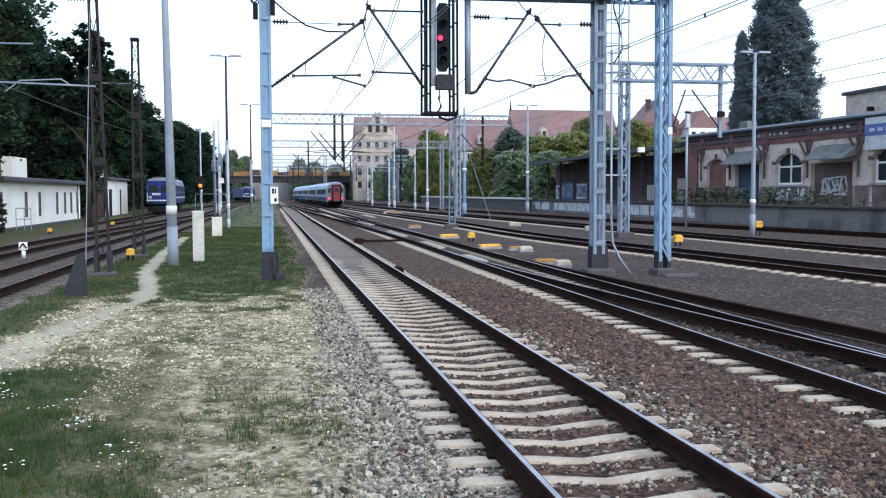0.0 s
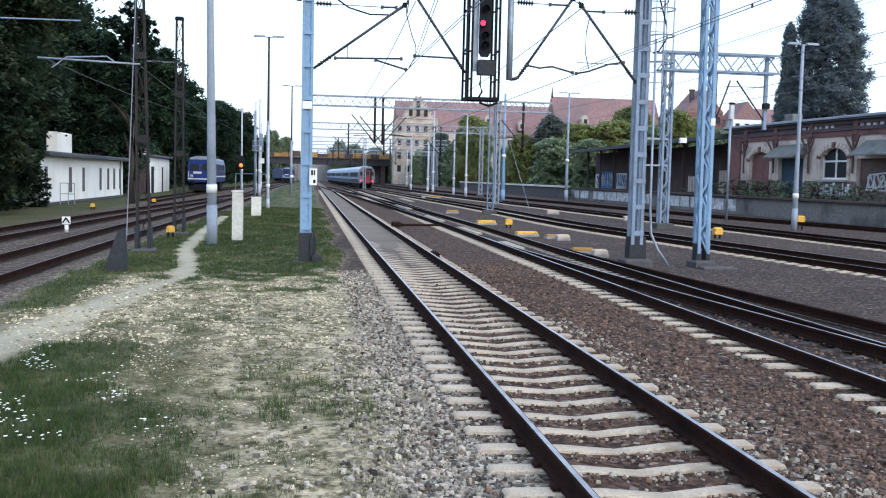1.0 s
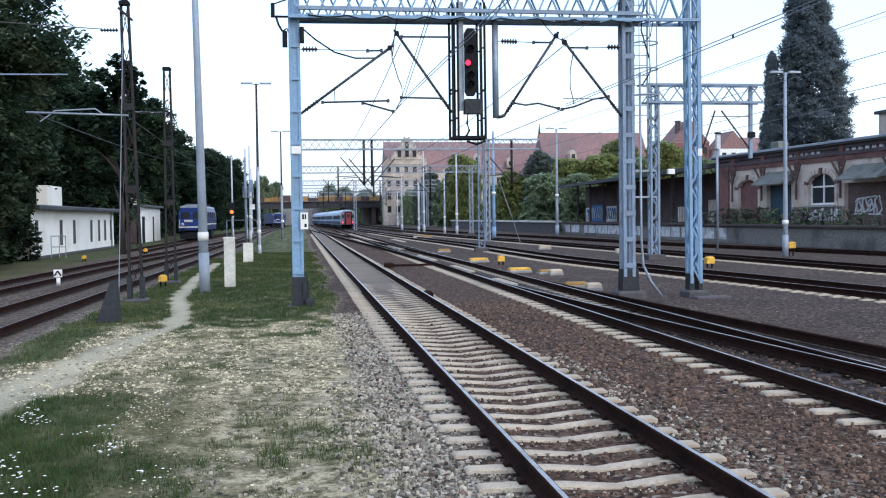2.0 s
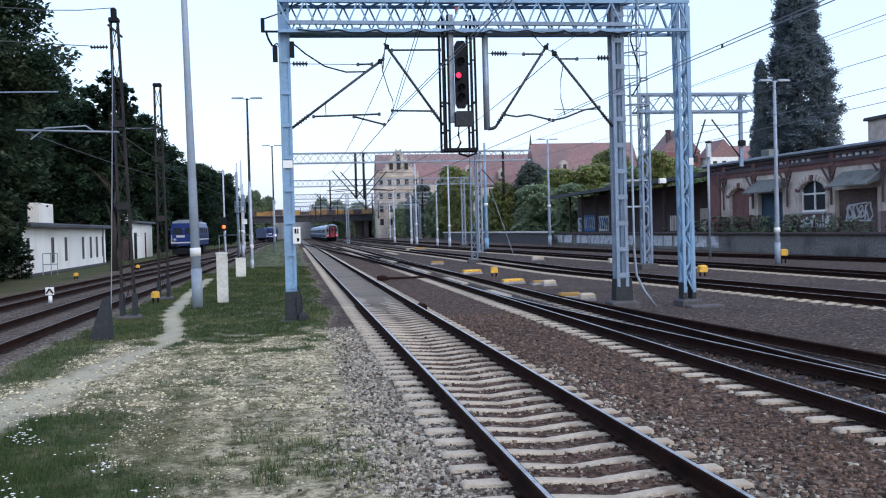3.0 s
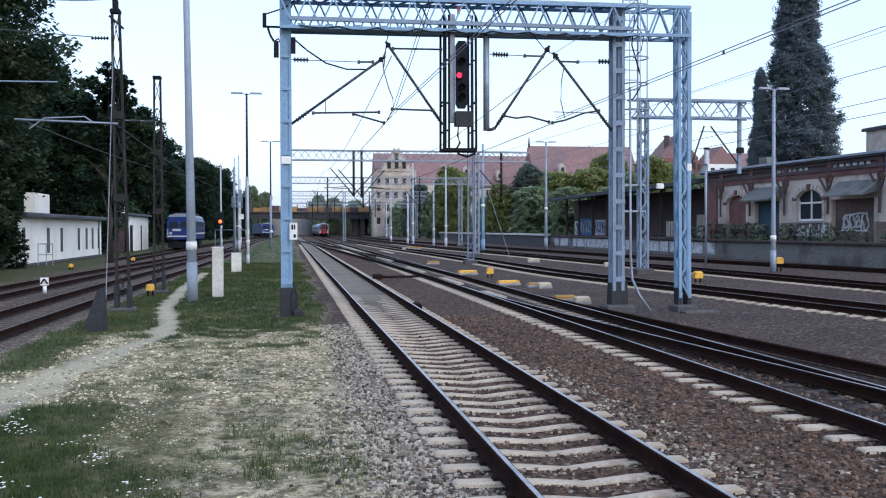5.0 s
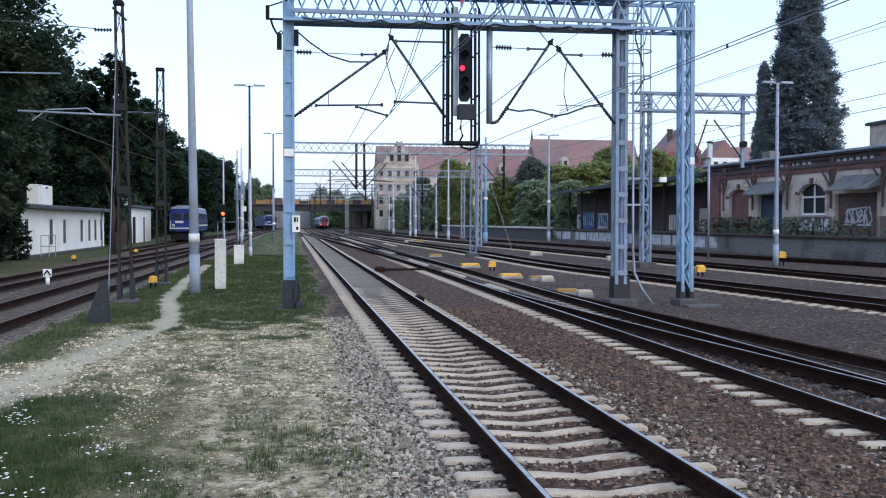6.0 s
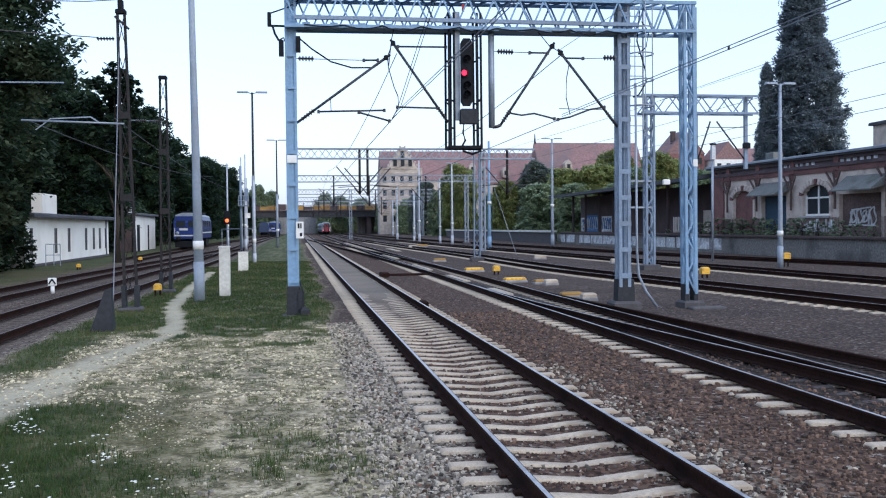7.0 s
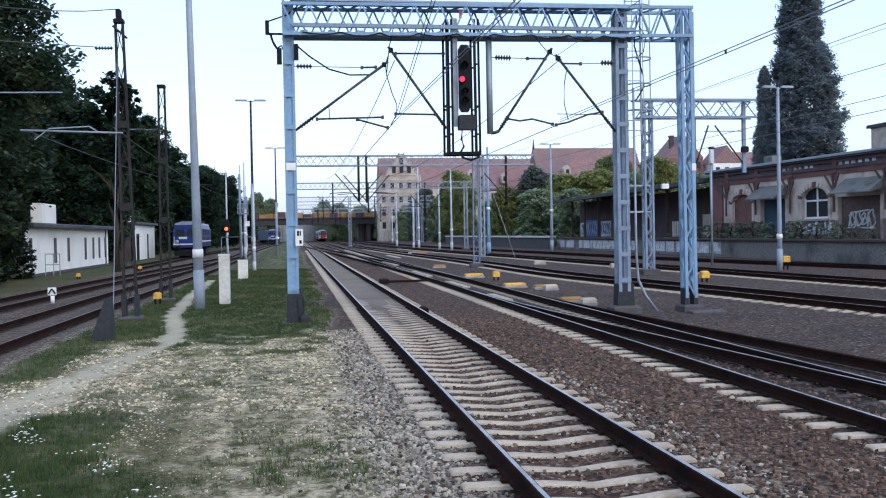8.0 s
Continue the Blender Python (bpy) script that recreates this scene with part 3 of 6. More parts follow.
track(T4, -15, 345, "curved track on concrete sleepers beside the loading ramp", DULLHEAD, near=60)
track(T5, 26, 345, "rusty track along the foot of the loading ramp", RUST, near=30, far_mat=WOODSL, sleeper=WOODEN, sink=0.03)
track(TB, -15, 345, "dark side track on sunken wooden sleepers", DULLHEAD, near=50, sleeper=WOODEN, far_mat=WOODSL, sink=0.045)
track(TA, -15, 112, "dark rusty side track in front of a low building", DULLHEAD, near=50, sleeper=WOODEN, far_mat=WOODSL, sink=0.045)
track(TL, 72, 345, "dark siding under the blue engine", RUST, near=0, sleeper=WOODEN, far_mat=WOODSL, sink=0.045)


# ---- lattice and masts ----
def lattice(g, a, b, w, d, panels, leg=0.07, web=0.035, w2=None, d2=None, faces="xy"):
    """A four-legged lattice from a to b, upright or level along x, w by d across, drawn in to w2 by d2."""
    a, b = Vector(a), Vector(b)
    w2, d2 = w if w2 is None else w2, d if d2 is None else d2
    upright = abs(b.z - a.z) > abs(b.x - a.x)
    u, v = (Vector((1, 0, 0)), Vector((0, 1, 0))) if upright else (Vector((0, 0, 1)), Vector((0, 1, 0)))

    def corner(t, i):
        ww, dd = w + (w2 - w) * t, d + (d2 - d) * t
        su, sv = ((-1, -1), (1, -1), (1, 1), (-1, 1))[i]
        return a + (b - a) * t + u * su * ww / 2 + v * sv * dd / 2

    for i in range(4):
        g.bar(corner(0, i), corner(1, i), leg)
    for k in range(panels):
        t0, t1 = k / panels, (k + 1) / panels
        for i in range(4):
            j = (i + 1) % 4
            p, q = (i, j) if (k + i) % 2 else (j, i)
            g.bar(corner(t0, p), corner(t1, q), web)
    return g


def insulator(g, a, b, r=0.055):
    """A ribbed insulator from a to b, turned in one piece."""
    a, b = Vector(a), Vector(b)
    d = b - a
    k = max(3, int(d.length / 0.07))
    side = d.cross(Vector((0, 1, 0))).normalized()
    up = side.cross(d).normalized()
    rows = [(0.0, 0.4)]
    for i in range(k):
        c, w = (i + 0.5) / k, 0.26 / k
        rows += [(c - w, 0.4), (c - w * 0.5, 1.0), (c + w * 0.5, 1.0), (c + w, 0.4)]
    rows.append((1.0, 0.4))
    seg = 8
    vs = [a + d * t + (side * math.cos(6.2832 * j / seg) + up * math.sin(6.2832 * j / seg)) * r * q for t, q in rows for j in range(seg)]
    fs = [(i * seg + j, i * seg + (j + 1) % seg, (i + 1) * seg + (j + 1) % seg, (i + 1) * seg + j) for i in range(len(rows) - 1) for j in range(seg)]
    g.add(vs, fs + [tuple(range(seg))[::-1], tuple(range(len(vs) - seg, len(vs)))])


def portal():
    Y = 26.0
    p = thing("signal_portal", 0, Y, 0, "blue-grey steel portal spanning two tracks with lattice beam", "portal frame")

    def add(name, g, m, label=""):
        return part(name, g, m, p, label)

    # box-section post by the verge
    g = Geo()
    for sx in (-0.115, 0.115):
        g.prism([(-0.035, 0), (0.035, 0), (0.035, 8.5), (-0.035, 8.5)], (-0.06 + sx, -0.14, 0.35), (-0.06 + sx, 0.14, 0.35))
    g.box((-0.06, -0.09, 4.4), (0.17, 0.02, 8.1))
    g.box((-0.06, 0.09, 4.4), (0.17, 0.02, 8.1))
    for k in range(9):
        g.box((-0.06, -0.145, 0.9 + k * 0.85), (0.30, 0.015, 0.10))
    post = add("post", g, BLUE, "light blue painted box post")
    f = Geo().box((-0.06, 0, 0.22), (0.40, 0.42, 1.1), cut=0.03, taper=0.86)
    f.box((0.14, -0.18, 0.42), (0.16, 0.12, 0.5), cut=0.03)
    f.box((0.2, -0.2, 0.05), (0.26, 0.3, 0.34), 0.3, cut=0.08)
    f.tube([(0.1, -0.22, 0.9), (0.2, -0.24, 0.6), (0.16, -0.26, 0.1)], 0.025, 5)
    part("post_foot", f, TAR_BACKLIT, post, "black tarred post foot with clamped cable ends")
    part("foundation", Geo().box((-0.06, 0, -0.2), (0.7, 0.7, 0.42), cut=0.05), DARKCONC, post)
    part("white_band", Geo().box((-0.06, -0.155, 4.12), (0.25, 0.01, 0.2)), WHITE, post)
    g = Geo()
    g.box((0.12, -0.20, 2.25), (0.20, 0.012, 0.44))
    plate = part("number_plate", g, WHITE, post, "white plate with dark bars")
    for x, z, w, h in ((0.09, 2.36, 0.05, 0.13), (0.15, 2.36, 0.035, 0.13), (0.15, 2.13, 0.06, 0.09)):
        part("plate_mark", Geo().box((x, -0.209, z), (w, 0.004, h)), BLACK, post)
    # middle post: four channels tied with plates
    g = Geo()
    for sx in (-0.125, 0.125):
        for sy in (-0.16, 0.16):
            g.box((9.03 + sx, sy, 4.4), (0.09, 0.07, 7.9))
    for k in range(11):
        for sy in (-0.2, 0.2):
            g.box((9.06, sy, 0.9 + k * 0.72), (0.30, 0.014, 0.13))
    g.box((9.06, 0, 4.4), (0.05, 0.22, 7.8))
    post = add("post", g, BLUEGREY, "grey-blue post of steel channels")
    part("post_foot", Geo().box((9.06, 0, 0.42), (0.50, 0.42, 0.75), taper=0.9), TAR_BACKLIT, post)
    part("foundation", Geo().box((9.06, 0, -0.02), (0.78, 0.7, 0.42), cut=0.06), DARKCONC, post)
    part("cable_pipe", Geo().tube([(9.31, -0.3, 6.2), (9.33, -0.3, 1.6), (9.38, -0.3, 0.9), (9.58, -0.35, 0.45), (9.88, -0.4, 0.02)], 0.035, 6), GALV, post, "pale cable pipe")
    # outer post: open lattice
    g = Geo()
    lattice(g, (10.98, 0, 0.35), (10.92, 0, 8.5), 0.27, 0.30, 15, 0.085, 0.04)
    g.box((11.09, -0.16, 4.4), (0.12, 0.03, 7.9))
    post = add("post", g, BLUE, "blue lattice post")
    for sx in (-0.16, 0.16):
        part("post_foot", Geo().box((10.98 + sx * 0.85, 0, 0.35), (0.12, 0.32, 0.55)), TAR_BACKLIT, post)
    part("foundation", Geo().box((11.0, 0, -0.02), (0.6, 0.7, 0.36), cut=0.05), DARKCONC, post)
    part("concrete_slab", Geo().box((11.25, -0.55, -0.03), (1.0, 0.5, 0.1), cut=0.03), DARKCONC, post)
    part("white_band", Geo().box((11.09, -0.19, 4.02), (0.13, 0.015, 0.2)), WHITE, post)
    # beam
    g = Geo()
    lattice(g, (-0.2, 0, 7.96), (9.5, 0, 8.02), 0.78, 0.7, 28, 0.085, 0.042)
    lattice(g, (9.5, 0, 8.02), (11.05, 0, 8.04), 0.78, 0.7, 5, 0.085, 0.042)
    g.box((4.6, 0, 7.60), (9.6, 0.62, 0.03))
    beam = add("beam", g, BLUE, "blue lattice beam")
    part("walkway", Geo().box((4.65, -0.05, 8.46), (9.3, 0.6, 0.05)), GALV, beam, "pale grating walkway")
    # tension anchor on the outside of the left post
    g = Geo()
    g.tube([(0.31, -0.1, 8.5), (0.12, -0.1, 8.25), (-0.09, -0.1, 8.1), (-0.56, -0.1, 7.93)], 0.02, 5)
    g.box((-0.60, -0.1, 7.77), (0.10, 0.12, 0.36), cut=0.02)
    g.bar((-0.64, -0.1, 7.6), (0.0, -0.1, 7.6), 0.05)
    g.tube([(-0.52, -0.1, 7.6), (-0.46, -0.1, 7.4), (-0.36, -0.1, 7.22)], 0.03, 5)
    g.tube([(-0.36, -0.1, 7.22), (-0.24, -0.1, 7.3), (-0.2, -0.1, 7.2)], 0.022, 5)
    g.box((-0.30, -0.1, 7.02), (0.13, 0.14, 0.42), cut=0.02)
    g.box((0.14, -0.16, 7.12), (0.12, 0.12, 0.42), cut=0.02)
    g.tube([(0.16, -0.1, 7.30), (0.49, -0.1, 7.02), (0.99, -0.1, 6.69), (1.54, -0.1, 6.54), (2.11, -0.1, 6.55), (2.46, -0.1, 6.8)], 0.022, 5)
    add("feeder_switch", g, BLACK, "black switch gear with drooping cable")
    # cable tray and cables slung below the beam
    part("cable_tray", Geo().box((4.7, -0.40, 7.78), (9.3, 0.10, 0.10)), BLUEGREY, beam, "narrow cable tray")
    for k in range(9):
        a = 0.3 + k * 1.02
        part("slung_cable", Geo().tube([(a + 1.02 * i / 6, -0.42, 7.60 - 0.10 * math.sin(math.pi * i / 6) * (0.5 + (k * 7 % 5) / 5)) for i in range(7)], 0.016, 5), BLACK, beam, "black slung cable")
    g = Geo()
    g.tube([(9.44, -0.3, 8.2), (9.36, -0.3, 7.36), (9.60, -0.3, 6.56), (9.62, -0.3, 6.23), (9.40, -0.3, 5.88), (9.24, -0.3, 5.82)], 0.022, 5)
    g.tube([(9.5, -0.3, 7.9), (9.7, -0.3, 7.6), (9.62, -0.3, 7.2), (9.4, -0.3, 7.0)], 0.018, 5)
    add("looped_cable", g, BLACK, "loose black cable loops")
    for k in range(13):
        add("gusset", Geo().box((0.35 + k * 0.72, -0.362, 7.60), (0.20, 0.012, 0.13)), BLUE)
    return p


portal()


def cantilever(arm, insulators, thin, thick, label="dark tube arm with insulators carrying the overhead wire"):
    """A tube arm from foot to tip with its insulators, thin stays and thicker steady arms, all given as (x, z)."""
    (x0, z0), (x1, z1) = arm
    c = thing("cantilever", x0, 25.9, z0, label, "cantilever", "overhead line arms")

    def spot(p):
        return Vector((p[0] - x0, 0, p[1] - z0))

    d = spot((x1, z1))
    part("arm", Geo().tube([(0, 0, 0), tuple(d * 1.03)], 0.036, 8), WIRE, c)
    g = Geo()
    insulator(g, d * 0.05, d * 0.19, 0.06)
    part("insulator", g, INSUL, c)
    part("tip_clamp", Geo().box(tuple(d * 0.985), (0.12, 0.1, 0.13), cut=0.03), BLACK, c)
    for a, b in insulators:
        g = Geo()
        insulator(g, spot(a), spot(b), 0.075)
        part("insulator", g, INSUL, c)
    for line in thin:
        part("stay", Geo().tube([spot(p) for p in line], 0.011, 5), WIRE, c)
    for line in thick:
        g = Geo().tube([spot(p) for p in line], 0.025, 6)
        for p in (line[0], line[-1]):
            g.box(spot(p), (0.07, 0.07, 0.09), cut=0.015)
        part("steady_arm", g, WIRE, c)
    return c


cantilever([(0.08, 5.07), (2.49, 6.85)], [[(0.14, 6.76), (0.54, 6.76)]], [[(0.02, 6.76), (1.9, 6.74)], [(0.97, 5.72), (0.98, 5.38)], [(2.23, 6.75), (2.3, 6.68)]],
           [[(0.65, 5.37), (2.39, 5.42)], [(1.71, 5.36), (2.52, 5.14)], [(1.86, 6.74), (2.23, 6.75)]])
cantilever([(4.11, 5.11), (2.62, 7.24)], [], [[(3.7, 7.13), (4.11, 7.13)]], [[(2.77, 7.12), (4.06, 7.13)], [(2.74, 5.51), (3.83, 5.49)]])
cantilever([(5.54, 5.03), (7.03, 7.24)], [[(5.48, 7.04), (5.92, 7.03)]], [[(5.36, 7.04), (6.4, 7.02)]],
           [[(6.38, 7.02), (6.88, 7.02)], [(5.78, 5.38), (6.14, 5.32), (6.49, 5.37), (6.82, 5.29), (7.06, 5.23)]])
cantilever([(8.86, 5.02), (7.22, 7.07)], [[(8.46, 6.92), (8.80, 6.92)]], [[(7.88, 6.89), (8.9, 6.92)], [(7.19, 5.51), (8.46, 5.49)]],
           [[(7.30, 6.97), (7.39, 6.89), (7.88, 6.89)], [(7.16, 5.21), (7.50, 5.28), (8.06, 5.49), (8.48, 5.56)]])


t = thing("line_jumper", 2.6, 25.9, 5.2, "thin curved jumper cables below the overhead arms", "jumper cable")
for pts in ([(2.49, 6.85), (2.51, 6.55), (2.66, 6.03), (2.76, 5.79), (2.77, 5.51), (2.60, 5.20)], [(2.62, 7.24), (2.55, 7.0), (2.49, 6.85)], [(7.49, 6.79), (7.40, 6.33), (7.39, 5.80), (7.50, 5.34)],
            [(6.01, 8.61), (6.45, 7.77), (6.92, 7.22), (7.25, 7.03)], [(2.52, 6.6), (2.6, 7.3), (2.72, 7.8)]):
    part("cable", Geo().tube([(x - 2.6, -0.03, z - 5.2) for x, z in pts], 0.014, 5), WIRE, t)


def drop_tube(x, y, z0, z1):
    g = Geo().tube([(0, 0, 0), (0, 0, z1 - z0)], 0.085, 10)
    t = thing("drop_tube", x, y, z0, "grey steel drop tube hanging under the portal beam", "drop tube")
    part("tube", g, GALV, t)
    part("arm_foot", Geo().tube([(0.02, -0.02, 0.02), (0.14, -0.02, 0.03), (0.25, -0.02, 0.08)], 0.045, 6), INSUL, t)


drop_tube(5.31, 25.9, 4.97, 7.6)


def hanging_signal():
    t = thing("hanging_signal", 4.53, 26.0, 4.42, "tall black light signal showing red in a hanging cage", "railway signal")
    g = Geo()
    for x in (-0.42, -0.28, 0.36, 0.46):
        for y in (-0.3, 0.3):
            g.bar((x, y, 0), (x * 0.98, y, 3.6), 0.055)
    for z in (0.0, 0.52, 1.25, 2.4):
        for y in (-0.3, 0.3):
            g.bar((-0.42, y, z), (-0.28 if z else 0.46, y, z), 0.05)
            g.bar((0.36, y, z), (0.46, y, z), 0.04)
    for x in (-0.42, 0.46):
        g.bar((x, -0.3, 0), (x, 0.3, 0), 0.06)
        g.bar((x, -0.3, 1.3), (x, 0.3, 1.3), 0.04)
    g.box((0.02, 0, 0.03), (0.88, 0.6, 0.05))
    part("cage", g, BLACK, t, "dark steel cage")
    part("post", Geo().box((-0.17, -0.1, 2.2), (0.15, 0.16, 2.9), cut=0.02), GALV, t, "pale grey signal post")
    g = Geo()
    out = [(-0.155, 0.12), (-0.09, 0), (0.09, 0), (0.155, 0.12), (0.155, 1.68), (0.09, 1.8), (-0.09, 1.8), (-0.155, 1.68)]
    g.prism([(a, b) for a, b in out], (0.07, -0.30, 1.12), (0.07, -0.16, 1.12))
    head = part("signal_head", g, BLACK, t)
    for z, m in ((1.45, BLACK), (1.7, BLACK), (2.0, LAMP_RED), (2.4, BLACK)):
        part("lens_hood", Geo().tube([(0.0 if m is LAMP_RED else 0.07, -0.30, z - 0.02), (0.0 if m is LAMP_RED else 0.07, -0.40, z - 0.03)], 0.095, 10, caps=False), BLACK, head)
        part("lens", Geo().tube([(0.0 if m is LAMP_RED else 0.07, -0.30, z), (0.0 if m is LAMP_RED else 0.07, -0.312, z)], 0.075, 12), m, head, "lit red lens" if m is LAMP_RED else "")
    part("cabinet", Geo().box((0.12, -0.22, 0.84), (0.46, 0.28, 0.40), cut=0.03), TAR_BACKLIT, t)
    part("cable", Geo().tube([(0.0, -0.2, 0.72), (-0.03, -0.2, 0.4), (0.03, -0.2, 0.2), (-0.05, -0.2, 0.06), (-0.02, -0.25, -0.1), (0.2, -0.25, -0.17), (0.42, -0.25, -0.1), (0.46, -0.25, 0.1)], 0.03, 6), BLACK, t)
    part("red_flag", Geo().box((-0.02, -0.32, 3.72), (0.07, 0.02, 0.2)), RED, t)


hanging_signal()


def caged_ladder():
    t = thing("caged_ladder", 9.55, 26.35, 5.6, "galvanised ladder with safety hoops up to the portal walkway", "ladder")
    for x in (-0.22, 0.22):
        part("stile", Geo().bar((x, 0, -0.6), (x, 0, 4.6), 0.04), GALV, t)
    for k in range(18):
        part("rung", Geo().tube([(-0.22, 0, -0.5 + k * 0.28), (0.22, 0, -0.5 + k * 0.28)], 0.014, 5), GALV, t)
    for k in range(7):
        z = 0.0 + k * 0.72
        pts = [(0.36 * math.cos(a), -0.36 + 0.42 * math.sin(a), z) for a in [math.pi * (0.75 + 1.5 * i / 10) for i in range(11)]]
        part("hoop", Geo().tube(pts, 0.022, 5), GALV, t)
    for a in (1.0, 1.25, 1.5, 1.75, 2.0):
        q = math.pi * a
        part("strap", Geo().bar((0.36 * math.cos(q), -0.36 + 0.42 * math.sin(q), 0), (0.36 * math.cos(q), -0.36 + 0.42 * math.sin(q), 4.4), 0.02), GALV, t)


caged_ladder()


def tall_pole(x, y, h, r, label, band=None, lamp=0.0, mat=POLE, group="lamp posts", lean=0.0):
    t = thing("lamp_post" if lamp else "steel_pole", x, y, -0.05, label, "lamp post" if lamp else "pole", group)
    k = [(0, 0, 0), (0, 0, h * 0.25), (0, 0, h * 0.5), (0, 0, h)]
    part("pole", Geo().tube(k, r, 10, 0, r * 0.5), mat, t)
    part("sleeve", Geo().tube([(0, 0, 0), (0, 0, min(1.3, h * 0.12))], r * 1.05, 10), mat, t)
    if band:
        part("band", Geo().tube([(0, 0, band), (0, 0, band + 0.27)], r * 1.06, 10), WHITE, t, "white painted band")
    t.matrix_world = pose(x, y, -0.05, 0, lean, 0)
    if lamp:
        for s in (-1, 1):
            part("lamp_arm", Geo().tube([(0, 0, h - 0.1), (s * lamp * 0.3, 0, h)], 0.03, 5), mat, t)
            part("lamp_head", Geo().box((s * lamp * 0.6, 0, h + 0.02), (lamp * 0.75, 0.26, 0.12), cut=0.04), GALV, t)
    return t


tall_pole(-3.06, 32.0, 15, 0.165, "tall pale grey tapered pole with a white band", 1.7, lean=-0.75)
# Upper poles are coloured dark, as a silhouette on the bright sky.
t = tall_pole(-3.05, 74.0, 12.5, 0.15, "double-headed lamp post, its top coloured dark as if backlit", 2.0, 1.15, TAR_BACKLIT)
part("lower_pole", Geo().tube([(0, 0, 0), (0, 0, 6.3)], 0.165, 10, 0, 0.125), POLE, t, "lower part in the pole's own pale grey")
t = tall_pole(-2.05, 115.0, 12.6, 0.15, "double-headed lamp post, its top coloured dark as if backlit", 2.0, 1.15, TAR_BACKLIT)
part("lower_pole", Geo().tube([(0, 0, 0), (0, 0, 6.3)], 0.165, 10, 0, 0.125), POLE, t, "lower part in the pole's own pale grey")
tall_pole(25.5, 48.3, 9.75, 0.15, "white lamp post with double head by the ramp track", 1.7, 0.85, POLE)
tall_pole(28.6, 106, 12.1, 0.2, "grey double-headed lamp post before the ramp", 4.5, 1.2, POLE)


def old_mast(x, y, h, w, w2, lean=0.0, label="old dark rusty lattice mast of the overhead line"):
    """Two pairs of steel angles drawn together towards the top, with a few struts and gussets."""
    t = thing("lattice_mast", x, y, -0.05, label, "mast", "old lattice masts")
    t.matrix_world = pose(x, y, -0.05, 0, lean, 0)
    part("lattice", lattice(Geo(), (0, 0, 0.3), (0, 0, h), w, 0.14, int(h / 0.95), 0.055, 0.02, w2, 0.10), RUSTMAST, t)
    part("foundation", Geo().box((0, 0, 0.0), (w + 0.3, 0.6, 0.3), cut=0.05), DARKCONC, t)
    for s in (-1, 1):
        part("leg_foot", Geo().box((s * w / 2, 0, 0.42), (0.11, 0.36, 0.7)), TAR_BACKLIT, t)
    part("top_cap", Geo().box((0, 0, h + 0.06), (w2 + 0.08, 0.26, 0.12), cut=0.03), BLACK, t)
    for z in (h * 0.385, h * 0.66):
        part("gusset", Geo().box((0, -0.17, z), (w * 0.95, 0.02, 0.2)), RUSTMAST, t)
    return t


def side_insulator(t, z, x0, x1, r=0.06):
    g = Geo()
    insulator(g, (x0, 0, z), (x1, 0, z), r)
    part("insulator", g, INSUL, t)


m = old_mast(-4.64, 28.6, 8.45, 0.35, 0.20, -1.0)
part("top_stem", Geo().box((0.0, 0, 8.68), (0.15, 0.14, 0.34), cut=0.04), BLACK, m)
part("top_brace", Geo().bar((-0.16, -0.1, 8.36), (0.22, -0.1, 8.0), 0.06), RUSTMAST, m)
side_insulator(m, 7.75, -0.2, -0.68)
part("bracket_arm", Geo().tube([(0, -0.1, 5.34), (-2.75, -0.1, 5.47)], 0.03, 6), GALV, m)
part("brace", Geo().tube([(-2.38, -0.1, 5.2), (-1.98, -0.1, 5.5), (-0.9, -0.1, 5.54), (-0.7, -0.1, 5.4)], 0.022, 5), GALV, m)
m = old_mast(-4.72, 36.8, 7.85, 0.34, 0.22)
side_insulator(m, 6.3, -0.12, -0.5)
side_insulator(m, 6.32, -0.6, -1.0)
part("bracket_arm", Geo().tube([(0, 0, 6.3), (-1.2, 0, 6.34)], 0.02, 6), GALV, m)
m = old_mast(-15.5, 40.0, 9.0, 0.4, 0.25)
part("bracket_arm", Geo().tube([(0, 0, 8.1), (6.6, 0, 8.14)], 0.03, 6), BLUEGREY, m, "long grey bracket arm")
t = thing("stay_wire", -4.2, 23.3, 0.0, "thin stay wire anchored beside the concrete stump", "stay wire")
part("wire", Geo().tube([(0, 0, 0), (-0.66, 5.3, 7.4)], 0.013, 5), WIREGREY, t)
part("ground_anchor", Geo().tube([(0, 0, -0.1), (-0.03, 0.2, 0.32)], 0.04, 6), GALV, t)


def steel_mast(x, y, h, w=0.45, arms=(), mat=GALV, label="grey lattice mast of the overhead line"):
    t = thing("overhead_line_mast", x, y, -0.05, label, "mast", "overhead line masts")
    part("lattice", lattice(Geo(), (0, 0, 0.2), (0, 0, h), w, w * 0.4, int(h / 0.7), 0.055, 0.026, w * 0.85, w * 0.34), mat, t)
    part("foundation", Geo().box((0, 0, 0.1), (w + 0.5, w + 0.4, 0.35), cut=0.05), DARKCONC, t)
    for z, l in arms:
        part("bracket_arm", Geo().tube([(0, 0, z), (l, 0, z + 0.15)], 0.04, 6), mat, t)
    return t


